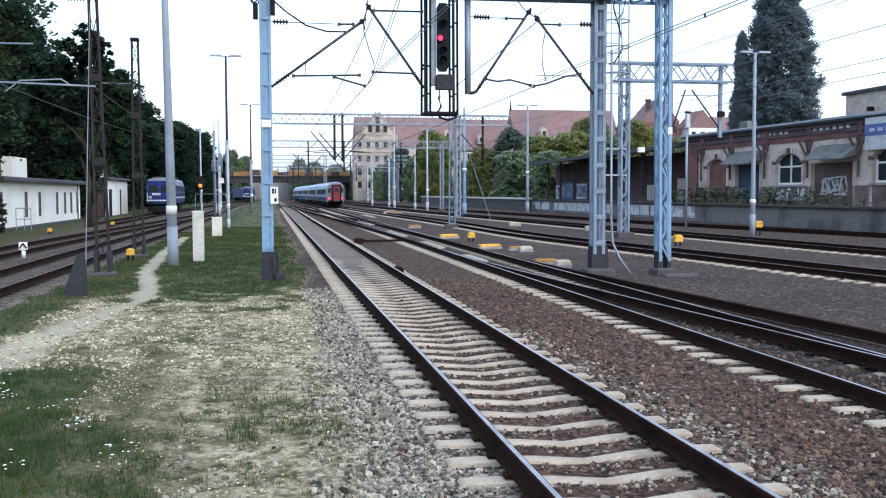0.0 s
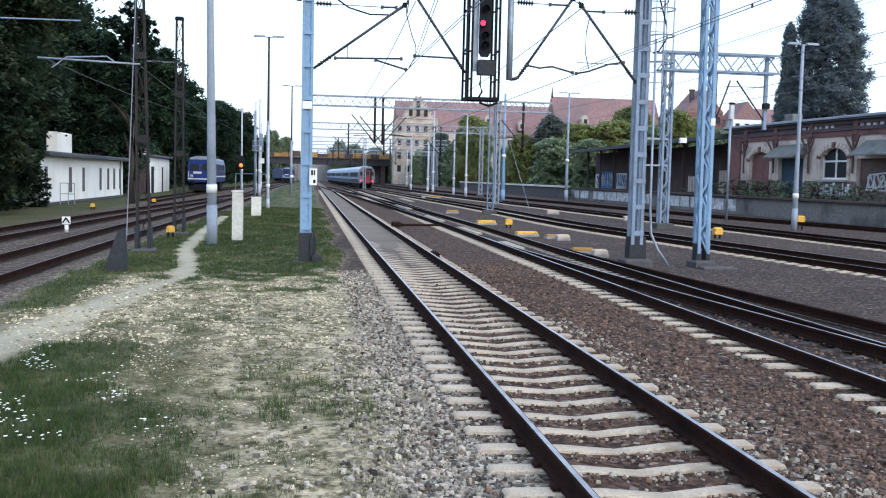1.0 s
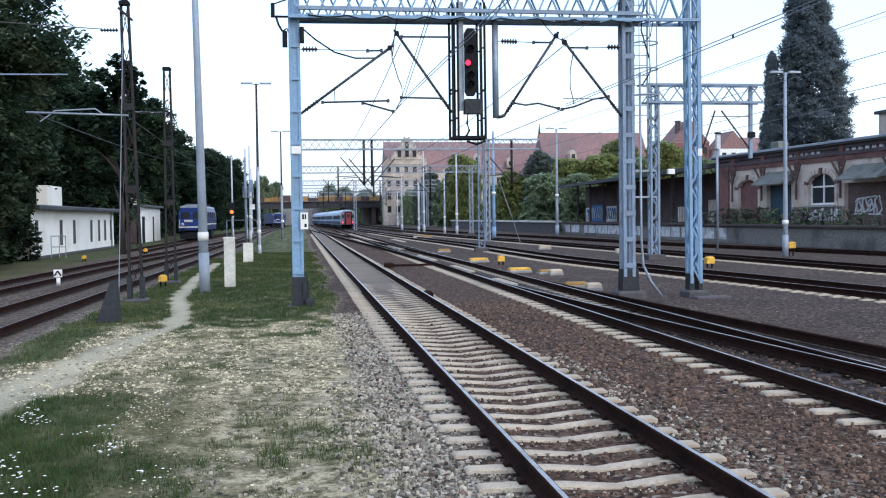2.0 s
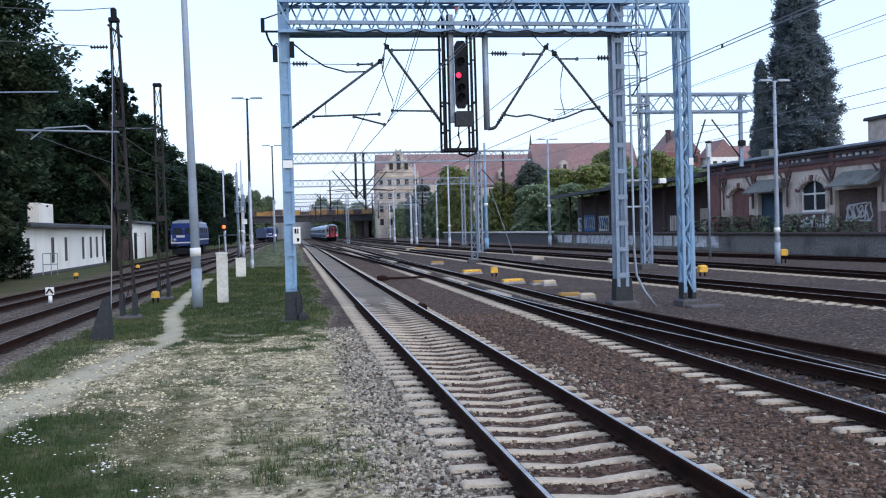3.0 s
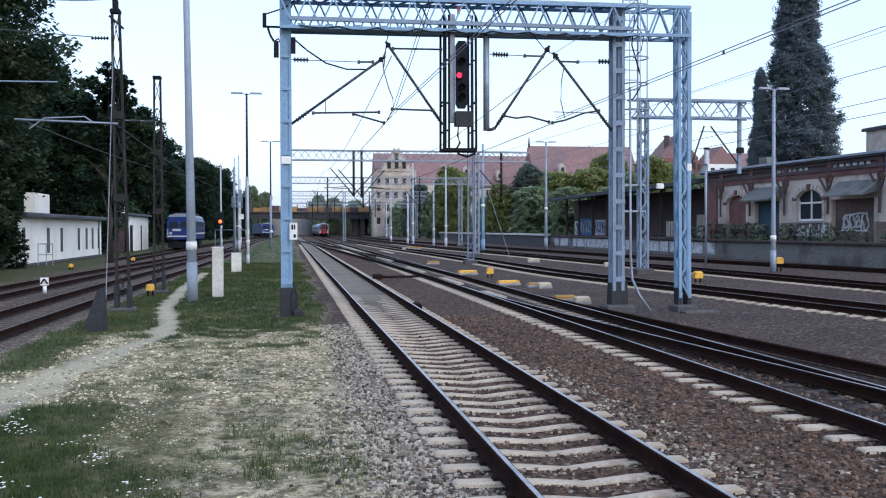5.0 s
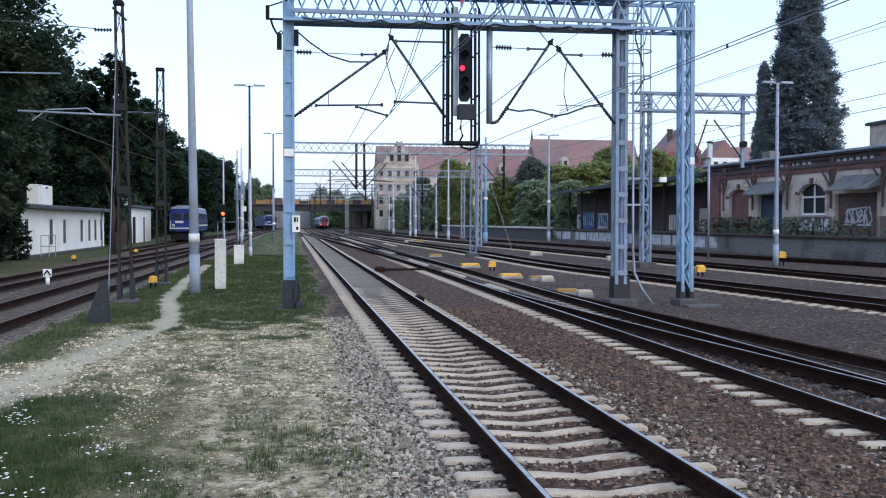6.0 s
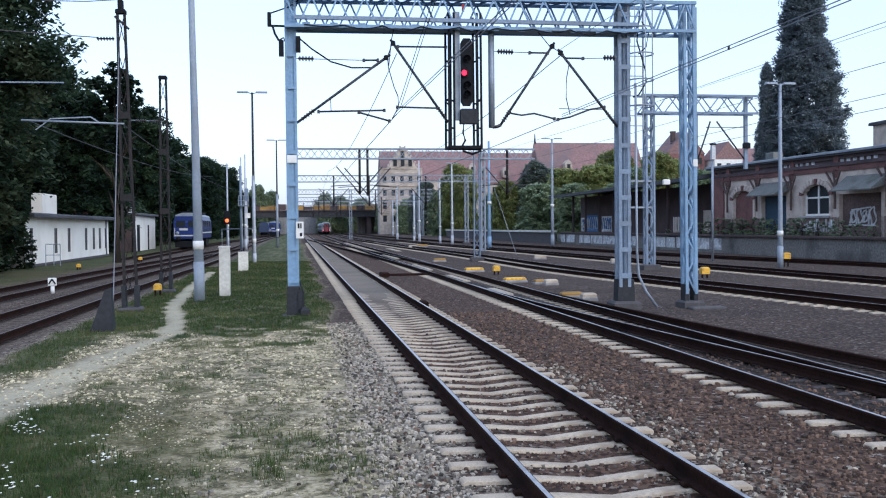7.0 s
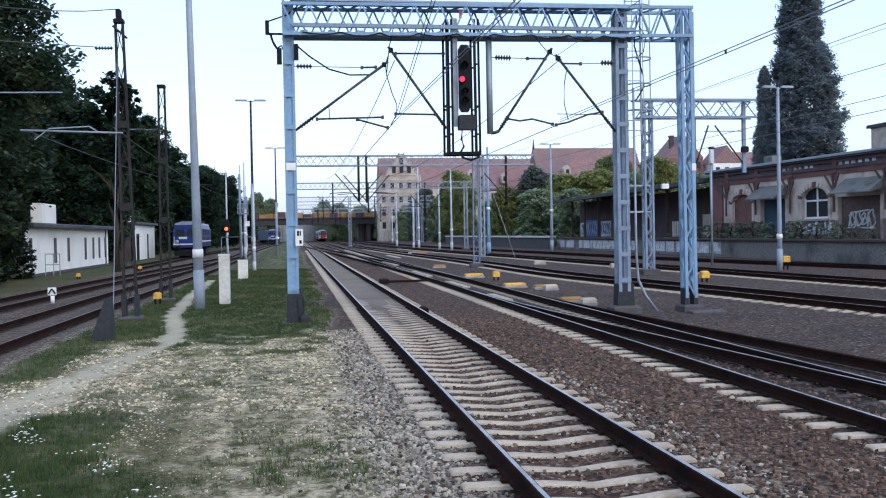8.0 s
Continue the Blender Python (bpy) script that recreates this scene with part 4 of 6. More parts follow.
def far_portal(y, x0, x1, z, posts, drops, depth=0.8, mat=GALV, leg=0.4):
    t = thing("line_portal", x0, y, 0, "grey steel portal with lattice beam over the tracks", "portal frame", "overhead line portals")
    part("beam", lattice(Geo(), (0, 0, z - depth / 2), (x1 - x0, 0, z - depth / 2), depth, depth * 0.7, int((x1 - x0) / (depth * 0.75)), 0.11, 0.05), mat, t)
    for x in posts:
        part("post", lattice(Geo(), (x - x0, 0, 0), (x - x0, 0, z), leg, leg, int(z / 0.6), 0.10, 0.05), mat, t)
        part("foundation", Geo().box((x - x0, 0, 0.1), (0.9, 0.9, 0.3), cut=0.05), DARKCONC, t)
    for x, lo in drops:
        part("drop_tube", Geo().tube([(x - x0, 0, lo), (x - x0, 0, z)], 0.11, 6), RUSTMAST, t)
        for s in (-1, 1):
            part("arm", Geo().tube([(x - x0, 0, lo + 0.1), (x - x0 + s * 1.9, 0, lo + 2.3)], 0.05, 5), WIRE, t)
            part("steady_arm", Geo().tube([(x - x0 + s * 0.6, 0, lo + 0.8), (x - x0 + s * 2.4, 0, lo + 0.7)], 0.035, 5), WIRE, t)
    return t


# the portal beyond the right-hand tracks and those further along the line
p2 = far_portal(48.0, 17.6, 23.95, 8.95, (18.1, ), (), 0.9, BLUEGREY)
part("drop_tube", Geo().box((23.4 - 17.6, 0, 7.05), (0.17, 0.17, 3.75)), BLUEGREY, p2)
part("switch_box", Geo().box((23.4 - 17.6, -0.1, 6.4), (0.34, 0.24, 0.3), cut=0.05), BLACK, p2)
g = Geo()
g.tube([(20.7 - 17.6, 0, 5.5), (21.45 - 17.6, 0, 7.65)], 0.045, 6)
g.tube([(23.4 - 17.6, 0, 5.6), (21.8 - 17.6, 0, 7.65)], 0.045, 6)
g.tube([(21.2 - 17.6, 0, 7.35), (23.4 - 17.6, 0, 7.35)], 0.02, 5)
g.tube([(20.7 - 17.6, 0, 5.5), (20.7 - 17.6, 0, 8.1)], 0.06, 6)
part("arm", g, WIRE, p2)
for z in (3.2, 4.55):
    part("platform_bracket", Geo().box((-0.35, 0, z), (1.9, 0.3, 0.09)), GALV, p2)
for x, z in ((-1.1, 4.35), (1.25, 4.5)):
    part("floodlight", Geo().box((x + 0.1, -0.2, z), (0.36, 0.2, 0.26), cut=0.04), WHITE, p2)
far_portal(80.0, -0.45, 20.0, 8.75, (-0.18, 15.6), ((5.3, 5.0), (5.95, 4.9), (17.7, 5.0)), 0.8, leg=0.3)
far_portal(124.0, -0.6, 26.0, 8.9, (-0.28, 22.0), ((4.9, 5.0), (9.4, 5.0), (16.7, 5.0)), 0.8)
far_portal(170.0, -0.8, 24.0, 8.9, (-0.38, 9.6), ((5.0, 5.0), (14.0, 5.0)), 0.8)
far_portal(215.0, -1.0, 30.0, 9.0, (-0.5, 28.2), ((5.2, 5.0), (10.0, 5.0), (19.0, 5.0)), 0.9)
far_portal(262.0, -1.2, 34.0, 9.2, (-0.6, 33.0), ((4.8, 5.0), (11.0, 5.0)), 0.9)
steel_mast(12.05, 64.0, 7.8, 0.4, mat=BLUEGREY)
for x, y, h, r in ((18.3, 175, 9.7, 0.19), (18.3, 150, 8.0, 0.17), (18.5, 145, 12.3, 0.18), (19.4, 130, 8.8, 0.16), (22.5, 215, 9.5, 0.2), (25.5, 255, 9.5, 0.22), (-8.2, 122, 10.4, 0.16), (-6.0, 112, 10.4, 0.16), (-5.2, 105, 10.2, 0.16), (-2.7, 66, 5.6, 0.12), (-7.2, 150, 10, 0.16), (28.5, 232, 10, 0.2)):
    tall_pole(x, y, h, r, "slim pale mast of the overhead line with a white band", h * 0.25, 0, MASTPALE, "slim masts")
tall_pole(19.55, 97, 11.0, 0.21, "blue steel mast of the overhead line with a white mark", 4.6, 0, BLUE, "slim masts")
tall_pole(19.45, 120, 10.3, 0.17, "slim pale lamp post with a single head", 2.6, 0.7, MASTPALE)
t = thing("stay_wire", 15.5, 75.0, 0, "thin stay wire running from a pole to the ground", "stay wire")
part("wire", Geo().tube([(0, 0, 5.4), (1.8, 0, 0)], 0.025, 5), GALV, t)


# ---- overhead wires ----
def wire_run(points, r=0.012, sag=0.0, label="thin overhead wire along the track", mat=WIRE):
    g = Geo()
    for a, b in zip(points, points[1:]):
        a, b = Vector(a), Vector(b)
        k = 10
        g.tube([a + (b - a) * (i / k) - Vector((0, 0, sag * 4 * (i / k) * (1 - i / k))) for i in range(k + 1)], r, 4)
    return solid("overhead_wire", g, mat, label, "overhead wire", "overhead wires")


for x, zc, zm in ((2.75, 5.35, 6.95), (7.3, 5.25, 7.0)):
    stops = [(26, 0), (80, 0.0), (124, 0.2), (170, 0.3), (215, 0.5), (262, 0.8)]
    wire_run([(x + d, y, zc) for y, d in stops], 0.012)
    wire_run([(x + d, y, zm) for y, d in stops], 0.012, 0.7)
for d in (0.0, 0.07):
    wire_run([(2.68 + d, 25.9, 5.35), (3.3 + d, -6, 5.35)], 0.008, mat=WIREGREY)
    wire_run([(2.76 + d, 25.9, 5.52), (2.83 + d, 19.4, 7.0), (2.95 + d, 11, 8.9)], 0.009)
for x, z in ((16.8, 8.05), (16.6, 6.85), (16.6, 5.95), (16.6, 5.56)):
    wire_run([(x, -5, z), (x, 48, z), (x - 3.0, 112, z), (x - 4.5, 170, z)], 0.011, mat=WIREGREY)
wire_run([(7.2, 26.0, 7.1), (7.6, -6, 7.2)], 0.007, mat=WIREGREY)
for z in (5.3, 5.36):
    wire_run([(7.3, 26, z), (7.6, -6, z)], 0.009, mat=WIREGREY)
for a, b, s in (((-4.78, 28.6, 8.8), (-12, 18, 8.9), 0.9), ((-5.4, 28.6, 7.72), (-14, 26, 7.9), 0.05), ((-7.4, 28.6, 5.4), (-6.5, 80, 6.5), 0.4),
                ((-6.5, 37, 6.4), (-6.5, 105, 6.5), 0.5)):
    wire_run([a, b], 0.016, s)
wire_run([(18.1, 48, 8.5), (14.9, -5, 7.3)], 0.007, 0.1, mat=WIREGREY)
for y, x in ((15.8, 7.396), (11.2, 7.439)):
    solid("line_insulator", Geo().tube([(x, y, 5.29), (x, y, 5.36)], 0.02, 6), INSUL, "small dark insulator hanging on the overhead wire", "insulator", "line insulators")


# ---- trackside things ----
def cabinet(x, y, w, d, h):
    t = thing("trackside_cabinet", x, y, 0.0, "white concrete trackside cabinet standing in the grass", "cabinet", "trackside cabinets")
    part("body", Geo().box((0, 0, h / 2), (w, d, h), cut=0.03), CABINET, t)
    part("lid", Geo().box((0, 0, h + 0.02), (w + 0.04, d + 0.04, 0.05), cut=0.015), CABINET, t)
    part("door", Geo().box((w * 0.3 + w * 0.2 + 0.006, 0, h * 0.55), (0.012, d * 0.8, h * 0.75)), CABINET, t)


cabinet(-2.42, 34.2, 0.34, 0.5, 1.66)
cabinet(-2.8, 53.5, 0.50, 0.5, 1.0)

t = thing("concrete_stump", -4.42, 23.2, 0.0, "dark stained concrete stump tapering to the top", "concrete block")
part("block", Geo().add([(-0.25, -0.25, -0.1), (0.27, -0.25, -0.1), (0.27, 0.25, -0.1), (-0.25, 0.25, -0.1), (0.10, -0.15, 0.93), (0.23, -0.15, 0.97), (0.23, 0.12, 0.97), (0.10, 0.12, 0.93)],
                        [(3, 2, 1, 0), (0, 1, 5, 4), (1, 2, 6, 5), (2, 3, 7, 6), (3, 0, 4, 7), (4, 5, 6, 7)]), TAR_BACKLIT, t)

t = thing("dwarf_signal", -8.75, 37.0, 0, "low white dwarf signal beside the dark track", "signal")
part("post", Geo().tube([(0, 0, 0), (0, 0, 0.35)], 0.09, 8), WHITE, t)
part("plate", Geo().box((0, -0.06, 0.56), (0.38, 0.05, 0.36), cut=0.02), WHITE, t)
for s in (-1, 1):
    part("diagonal_mark", Geo().bar((s * 0.15, -0.1, 0.45), (0, -0.1, 0.68), 0.06), BLACK, t)
t.scale = (0.78, 0.78, 0.78)
t = thing("low_rail_frame", -16.0, 66.0, 0, "grey tube frame in front of the low building", "rail frame")
g = Geo()
for x in (0, 0.5, 0.9):
    g.tube([(x, 0, 0), (x, 0, 1.4)], 0.03, 5)
for z in (0.7, 1.4):
    g.tube([(0, 0, z), (0.9, 0, z)], 0.03, 5)
part("frame", g, GALV, t)


def point_motor(x, y, rz=0.0, long=0.9, mat=YELLOW, h=0.28):
    t = thing("point_motor", x, y, -0.05, "yellow cover box of a point machine on grey ballast" if mat is YELLOW else "pale cover box on the ballast", "point machine", "point machines", rz=rz)
    part("cover", Geo().box((0, 0, 0.1 + h * 0.5), (long, 0.34, h), cut=0.05), mat, t)
    part("base", Geo().box((0, 0, 0.05), (long * 1.1, 0.4, 0.12), cut=0.03), CONCG, t)


point_motor(9.0, 39.4, 8, 0.9, h=0.12)
point_motor(9.05, 49.0, 8, 0.95, h=0.14)
point_motor(9.95, 37.2, 5, 0.5, CONC, 0.14)
point_motor(9.75, 37.9, 5, 0.6, YELLOWDIRT, 0.1)
point_motor(9.05, 29.3, 0, 0.45, CONC, 0.14)
point_motor(8.75, 30.2, 0, 0.7, YELLOWDIRT, 0.12)
point_motor(9.5, 64.0, 0, 0.8, YELLOWDIRT, 0.14)
point_motor(16.9, 66, 0, 0.8, CONC, 0.2)
point_motor(19.4, 57, 0, 0.7, CONC, 0.2)
point_motor(13.0, 108, 0, 0.9, CONC, 0.2)
point_motor(14.6, 112, 0, 1.2, YELLOWDIRT, 0.2)


def marker(x, y, h, s=0.45):
    t = thing("cable_marker", x, y, -0.05, "yellow box marker on short legs beside the track", "marker box", "yellow markers")
    part("box", Geo().box((0, 0, h), (s, s * 0.8, s * 0.85), cut=0.06), YELLOW, t)
    for k in (-1, 1):
        part("leg", Geo().box((k * s * 0.3, 0, (h - s * 0.4) / 2), (0.06, 0.06, h - s * 0.4 + 0.02)), RUST, t)


marker(17.6, 40.0, 0.34, 0.36)
marker(9.6, 46.0, 0.32, 0.33)
marker(26.3, 49.2, 0.6, 0.4)
marker(-4.75, 34.8, 0.36, 0.27)
marker(-12.7, 60.0, 0.26, 0.24)
marker(-11.0, 72.0, 0.28, 0.26)

# timber covers beside the crossover rails
for x, y, w, l, rz in ((7.0, 42, 0.3, 5, 0), (7.0, 54, 0.3, 7, 0), (7.2, 74, 0.4, 10, 0), (7.0, 33.0, 0.3, 3.0, 0), (9.6, 96, 0.5, 11, 0)):
    t = thing("timber_cover", x, y, 0, "pale weathered boards laid beside the points rails", "timber cover", "timber covers", rz=rz)
    for k in range(3):
        part("board", Geo().box(((k - 1) * w / 3, 0, 0.03), (w / 3 - 0.012, l, 0.07), cut=0.01), CONC, t)
t = thing("point_rods", 4.6, 45.0, 0, "dark steel rods of the points across the ballast", "point rods")
part("rod", Geo().tube([(-0.6, 0, 0.06), (1.6, 0.4, 0.06)], 0.04, 6), RUST, t)
part("rod", Geo().tube([(-0.5, 0.7, 0.06), (1.6, 1.0, 0.06)], 0.04, 6), RUST, t)
part("crank", Geo().box((-0.5, 0.3, 0.1), (0.4, 1.0, 0.2), cut=0.05), RUST, t)
t = thing("rail_joint_box", 3.62, 27.6, 0, "dark bolted box on the outer side of the rail", "rail box")
part("box", Geo().box((0, 0, 0.08), (0.22, 0.6, 0.22), cut=0.05), RUST, t)

t = thing("colour_signal", -8.0, 118.0, 0, "colour light signal showing orange on a post", "railway signal")
part("post", Geo().tube([(0, 0, 0), (0, 0, 3.0)], 0.08, 8), GALV, t)
part("signal_head", Geo().box((0, -0.1, 3.6), (0.7, 0.3, 1.6), cut=0.12), BLACK, t)
part("lens", Geo().tube([(0, -0.26, 3.25), (0, -0.32, 3.25)], 0.22, 12), LAMP_ORANGE, t, "lit orange lens")
t = thing("cable_duct", -5.4, 45.0, 1.05, "pale low pipe rail along the side track", "pipe rail")
part("pipe", Geo().tube([(-3, 70, 1.2), (1.0, 62, 1.2)], 0.05, 6), GALV, t)
for x, y in ((-3, 70), (1.0, 62)):
    part("pipe_post", Geo().tube([(x, y, -1.1), (x, y, 1.2)], 0.05, 6), GALV, t)
t = thing("signal_box_post", 25.6, 57.0, 0, "grey post with a white signal box on top", "signal")
part("post", Geo().tube([(0, 0, 0), (0, 0, 6.6)], 0.075, 8), GALV, t)
part("head", Geo().box((0, -0.1, 6.75), (0.24, 0.26, 0.9), cut=0.05), SPRAY, t)
part("hood", Geo().box((0, -0.1, 7.25), (0.3, 0.34, 0.1), cut=0.04), BLACK, t)


def signal_gantry(x, y):
    t = thing("signal_basket_mast", x, y, 0, "blue-grey mast with a signal basket over the siding", "railway signal")
    part("post", Geo().tube([(0, 0, 0), (0, 0, 8.6)], 0.13, 8), BLUEGREY, t)
    part("platform", Geo().box((0.3, 0, 4.6), (1.0, 1.0, 0.1)), BLUEGREY, t)
    for z in (5.1, 5.6):
        part("guard_rail", Geo().tube([(-0.2, -0.5, z), (0.8, -0.5, z)], 0.035, 5), GALV, t)
    for x2 in (-0.2, 0.3, 0.8):
        part("guard_post", Geo().tube([(x2, -0.5, 4.6), (x2, -0.5, 5.6)], 0.035, 5), GALV, t)
    part("signal_head", Geo().box((0.6, -0.2, 5.7), (0.36, 0.24, 1.3), cut=0.08), BLUEGREY, t)
    part("sign", Geo().box((0.7, -0.4, 3.6), (0.5, 0.05, 0.5)), WHITE, t)


signal_gantry(-5.4, 100.0)


# ---- low cream building ----
def cream_building():
    t = thing("low_building", -16.5, 63.2, 0, "low cream-washed railway building with narrow windows", "building")
    L, W, H = 27.0, 7.0, 3.15
    win = [(1.0, 0.8), (7.3, 0.9), (11.3, 0.9), (17.2, 0.9), (20.2, 0.9), (22.7, 0.9), (25.3, 0.9)]
    g = Geo()
    edges = [0.0] + [v for a, b in win for v in (a, a + b)] + [L]
    for i in range(0, len(edges), 2):
        a, b = edges[i], edges[i + 1]
        g.box((-0.15, (a + b) / 2, H / 2), (0.3, b - a, H))
    for a, b in win:
        g.box((-0.15, a + b / 2, 0.35), (0.3, b, 0.7))
        g.box((-0.15, a + b / 2, H - 0.35), (0.3, b, 0.7))
    g.box((-W / 2, 0.15, H / 2), (W - 0.6, 0.3, H))
    g.box((-W / 2, L - 0.15, H / 2), (W - 0.6, 0.3, H))
    g.box((-W + 0.15, L / 2, H / 2), (0.3, L, H))
    part("wall", g, CREAM, t)
    part("plinth", Geo().box((0.03, L / 2, 0.06), (0.1, L, 0.18)), DARKCONC, t)
    part("roof", Geo().box((-W / 2 + 0.2, L / 2, H + 0.12), (W + 0.9, L + 0.7, 0.28), cut=0.1), ROOFDARK, t, "flat dark felt roof")
    for a, b in win:
        w = part("window", Geo().box((-0.035, a + b / 2, 1.58), (0.04, b, 1.76)), GLASS, t)
        part("frame", Geo().box((-0.012, a + b / 2, 1.58), (0.02, 0.05, 1.76)), CONCG, w)
    part("roof_box", Geo().box((-0.74, 7.8, H + 0.95), (0.72, 4.0, 1.45), cut=0.04), CREAM, t, "cream box on the flat roof")
    part("drainpipe", Geo().tube([(0.08, L - 1.4, 0), (0.08, L - 1.4, H)], 0.06, 6), GALV, t)
    t = thing("low_building", -16.5, 104.5, 0, "small cream-washed annexe with a dark doorway", "building")
    g = Geo()
    for a, b in ((0, 1.5), (3.6, 9.0), (10.2, 15.0)):
        g.box((-0.15, (a + b) / 2, 1.9), (0.3, b - a, 3.8))
    for a, b in ((1.5, 3.6), (9.0, 10.2)):
        g.box((-0.15, (a + b) / 2, 3.3), (0.3, b - a, 1.0))
    g.box((-3, 14.85, 1.9), (5.7, 0.3, 3.8))
    # The shade of the gap before this wall is put into its colour.
    part("end_wall", Geo().box((-3, 0.15, 1.9), (5.7, 0.3, 3.8)), SOOT_AND_SHADED, t, "end wall coloured dark for its shaded gap")
    g.box((-5.85, 7.5, 1.9), (0.3, 15, 3.8))
    part("wall", g, CREAM, t)
    part("roof", Geo().box((-2.9, 7.5, 3.92), (6.6, 15.6, 0.24), cut=0.08), ROOFDARK, t)
    for a in (2.55, 9.6):
        part("door", Geo().box((-0.05, a, 1.4), (0.05, 1.2 if a > 5 else 2.1, 2.8)), BLACK, t)
    part("chimney", Geo().box((-1.5, 4.5, 4.5), (0.9, 0.9, 1.0), cut=0.05), WHITE, t)


cream_building()


# ---- the brick goods building and its ramp ----
FX = 37.5


def arched_panel(g, y, w, z0, z1, x, rise, mat=0, depth=0.06):
    """An upright arched slab facing the tracks."""
    pts = [(-w / 2, z0), (w / 2, z0), (w / 2, z1)]
    pts += [(w / 2 * math.cos(a), z1 + rise * math.sin(a)) for a in [math.pi * k / 8 for k in range(1, 8)]]
    pts += [(-w / 2, z1)]
    n = len(pts)
    vs = [(x, y + a, b) for a, b in pts] + [(x + depth, y + a, b) for a, b in pts]
    fs = [tuple(range(n)), tuple(range(2 * n - 1, n - 1, -1))] + [(i, n + i, n + (i + 1) % n, (i + 1) % n) for i in range(n)]
    g.add(vs, fs, mat)
    return pts


def goods_building():
    t = thing("goods_building", FX + 0.47, 50.0, 0, "old brick goods building with arched openings and plaster panels", "building", rz=3.5)
    y0, y1 = -14.0, 30.4
    # openings: (centre y, width, sill, spring, arch rise)
    openings = [(25.2, 3.2, 1.35, 4.45, 0.75), (20.5, 3.5, 1.35, 4.6, 0.0), (14.96, 3.2, 2.95, 4.5, 0.75), (9.97, 4.5, 1.35, 4.45, 0.0), (4.1, 3.3, 3.0, 4.5, 0.75), (-2.7, 4.6, 1.35, 4.45, 0.0), (-8.4, 3.3, 3.0, 4.5, 0.75)]
    g = Geo()
    ys = sorted([v for c, w, *_ in openings for v in (c - w / 2, c + w / 2)] + [y0, y1])
    for i in range(0, len(ys), 2):
        g.box((0.2, (ys[i] + ys[i + 1]) / 2, 3.3), (0.4, ys[i + 1] - ys[i], 6.6))
    for c, w, sill, spring, rise in openings:
        if sill > 1.4:
            g.box((0.2, c, sill / 2), (0.4, w, sill))
        # wall over the opening, cut to the arch
        k = 10 if rise else 1
        for i in range(k):
            a, b = -w / 2 + w * i / k, -w / 2 + w * (i + 1) / k
            q = abs((a + b) / 2) / (w / 2)
            z = spring + rise * math.sqrt(max(0, 1 - q * q))
            g.box((0.2, c + (a + b) / 2, (z + 6.6) / 2), (0.4, b - a, 6.6 - z))
    g.box((7, y1 - 0.2, 3.7), (13.2, 0.4, 7.4))
    g.box((7, y0 + 0.2, 3.7), (13.2, 0.4, 7.4))
    g.box((13.8, (y0 + y1) / 2, 3.7), (0.4, y1 - y0, 7.4))
    part("wall", g, PLASTER, t, "stained beige plaster wall")
    g = Geo()
    g.box((0.16, (y0 + y1) / 2, 6.3), (0.48, y1 - y0, 0.4))
    f = Geo()
    for z, h, d in ((6.62, 0.24, 0.16), (7.2, 0.45, 0.10)):
        f.box((-d / 2 + 0.2, (y0 + y1) / 2, z), (0.4 + d, y1 - y0, h))
    f.box((0.2, (y0 + y1) / 2, 6.86), (0.34, y1 - y0, 0.4))
    part("frieze", f, FRIEZE, t, "sooty brick frieze under the eaves")
    for c in (30.0, 27.5, 22.8, 17.9, 12.5, 7.0, 0.9, -6.0, -12.5):
        g.box((-0.04, c, 6.8), (0.18, 0.5, 1.2))
        g.box((-0.02, c, 5.9), (0.12, 0.5, 0.5))
    g.box((-0.04, 29.3, 3.4), (0.2, 2.0, 6.8))
    part("brick_band", g, BRICK, t, "dark red brick frieze and piers")
    # brick framing round the openings
    for c, w, sill, spring, rise in openings:
        if rise:
            k = 13
            for i in range(k):
                a = math.pi * (i + 0.5) / k
                r = w / 2 + 0.22
                b = part("brick", Geo().box((0, 0, 0), (0.16, 0.30, 0.42)), PLASTER if i % 6 else BRICK, t)
                b.matrix_local = Matrix.Translation((-0.05, c + math.cos(a) * r, spring + math.sin(a) * (rise + 0.24))) @ Matrix.Rotation(a - math.pi / 2, 4, "X")
        for s in (-1, 1):
            part("jamb", Geo().box((-0.03, c + s * (w / 2 + 0.16), (1.3 + spring) / 2), (0.1, 0.3, spring - 1.3)), PLASTER, t)
    low = sorted([v for c, w, sill, *_ in openings if sill < 1.4 for v in (c - w / 2, c + w / 2)] + [y0, y1])
    for i in range(0, len(low), 2):
        part("plinth", Geo().box((-0.045, (low[i] + low[i + 1]) / 2, 2.02), (0.07, low[i + 1] - low[i] - 0.02, 1.6), cut=0.02), PLINTH, t, "stained brown brick plinth")
    # fillings
    g = Geo()
    arched_panel(g, 25.2, 3.2, 1.35, 4.45, 0.24, 0.75)
    part("bricked_up_arch", g, BRICK, t, "bricked-up arch")
    for c, w, sill, spring, rise in openings:
        if sill > 1.4:
            g = Geo()
            arched_panel(g, c, w, sill, spring, 0.26, rise)
            pane = part("window", g, GLASS, t, "arched window with white glazing bars")
            for s in (-1, 0, 1):
                part("glazing_bar", Geo().box((0.2, c + s * (w / 2 - 0.08), (sill + spring) / 2 + (0.35 if s == 0 else 0)), (0.08, 0.14, spring - sill + (0.7 if s == 0 else 0))), WHITE, pane)
            part("glazing_bar", Geo().box((0.2, c, sill + 0.07), (0.1, w, 0.14)), WHITE, pane)
            part("glazing_bar", Geo().box((0.2, c, spring - 0.2), (0.076, w, 0.13)), WHITE, pane)
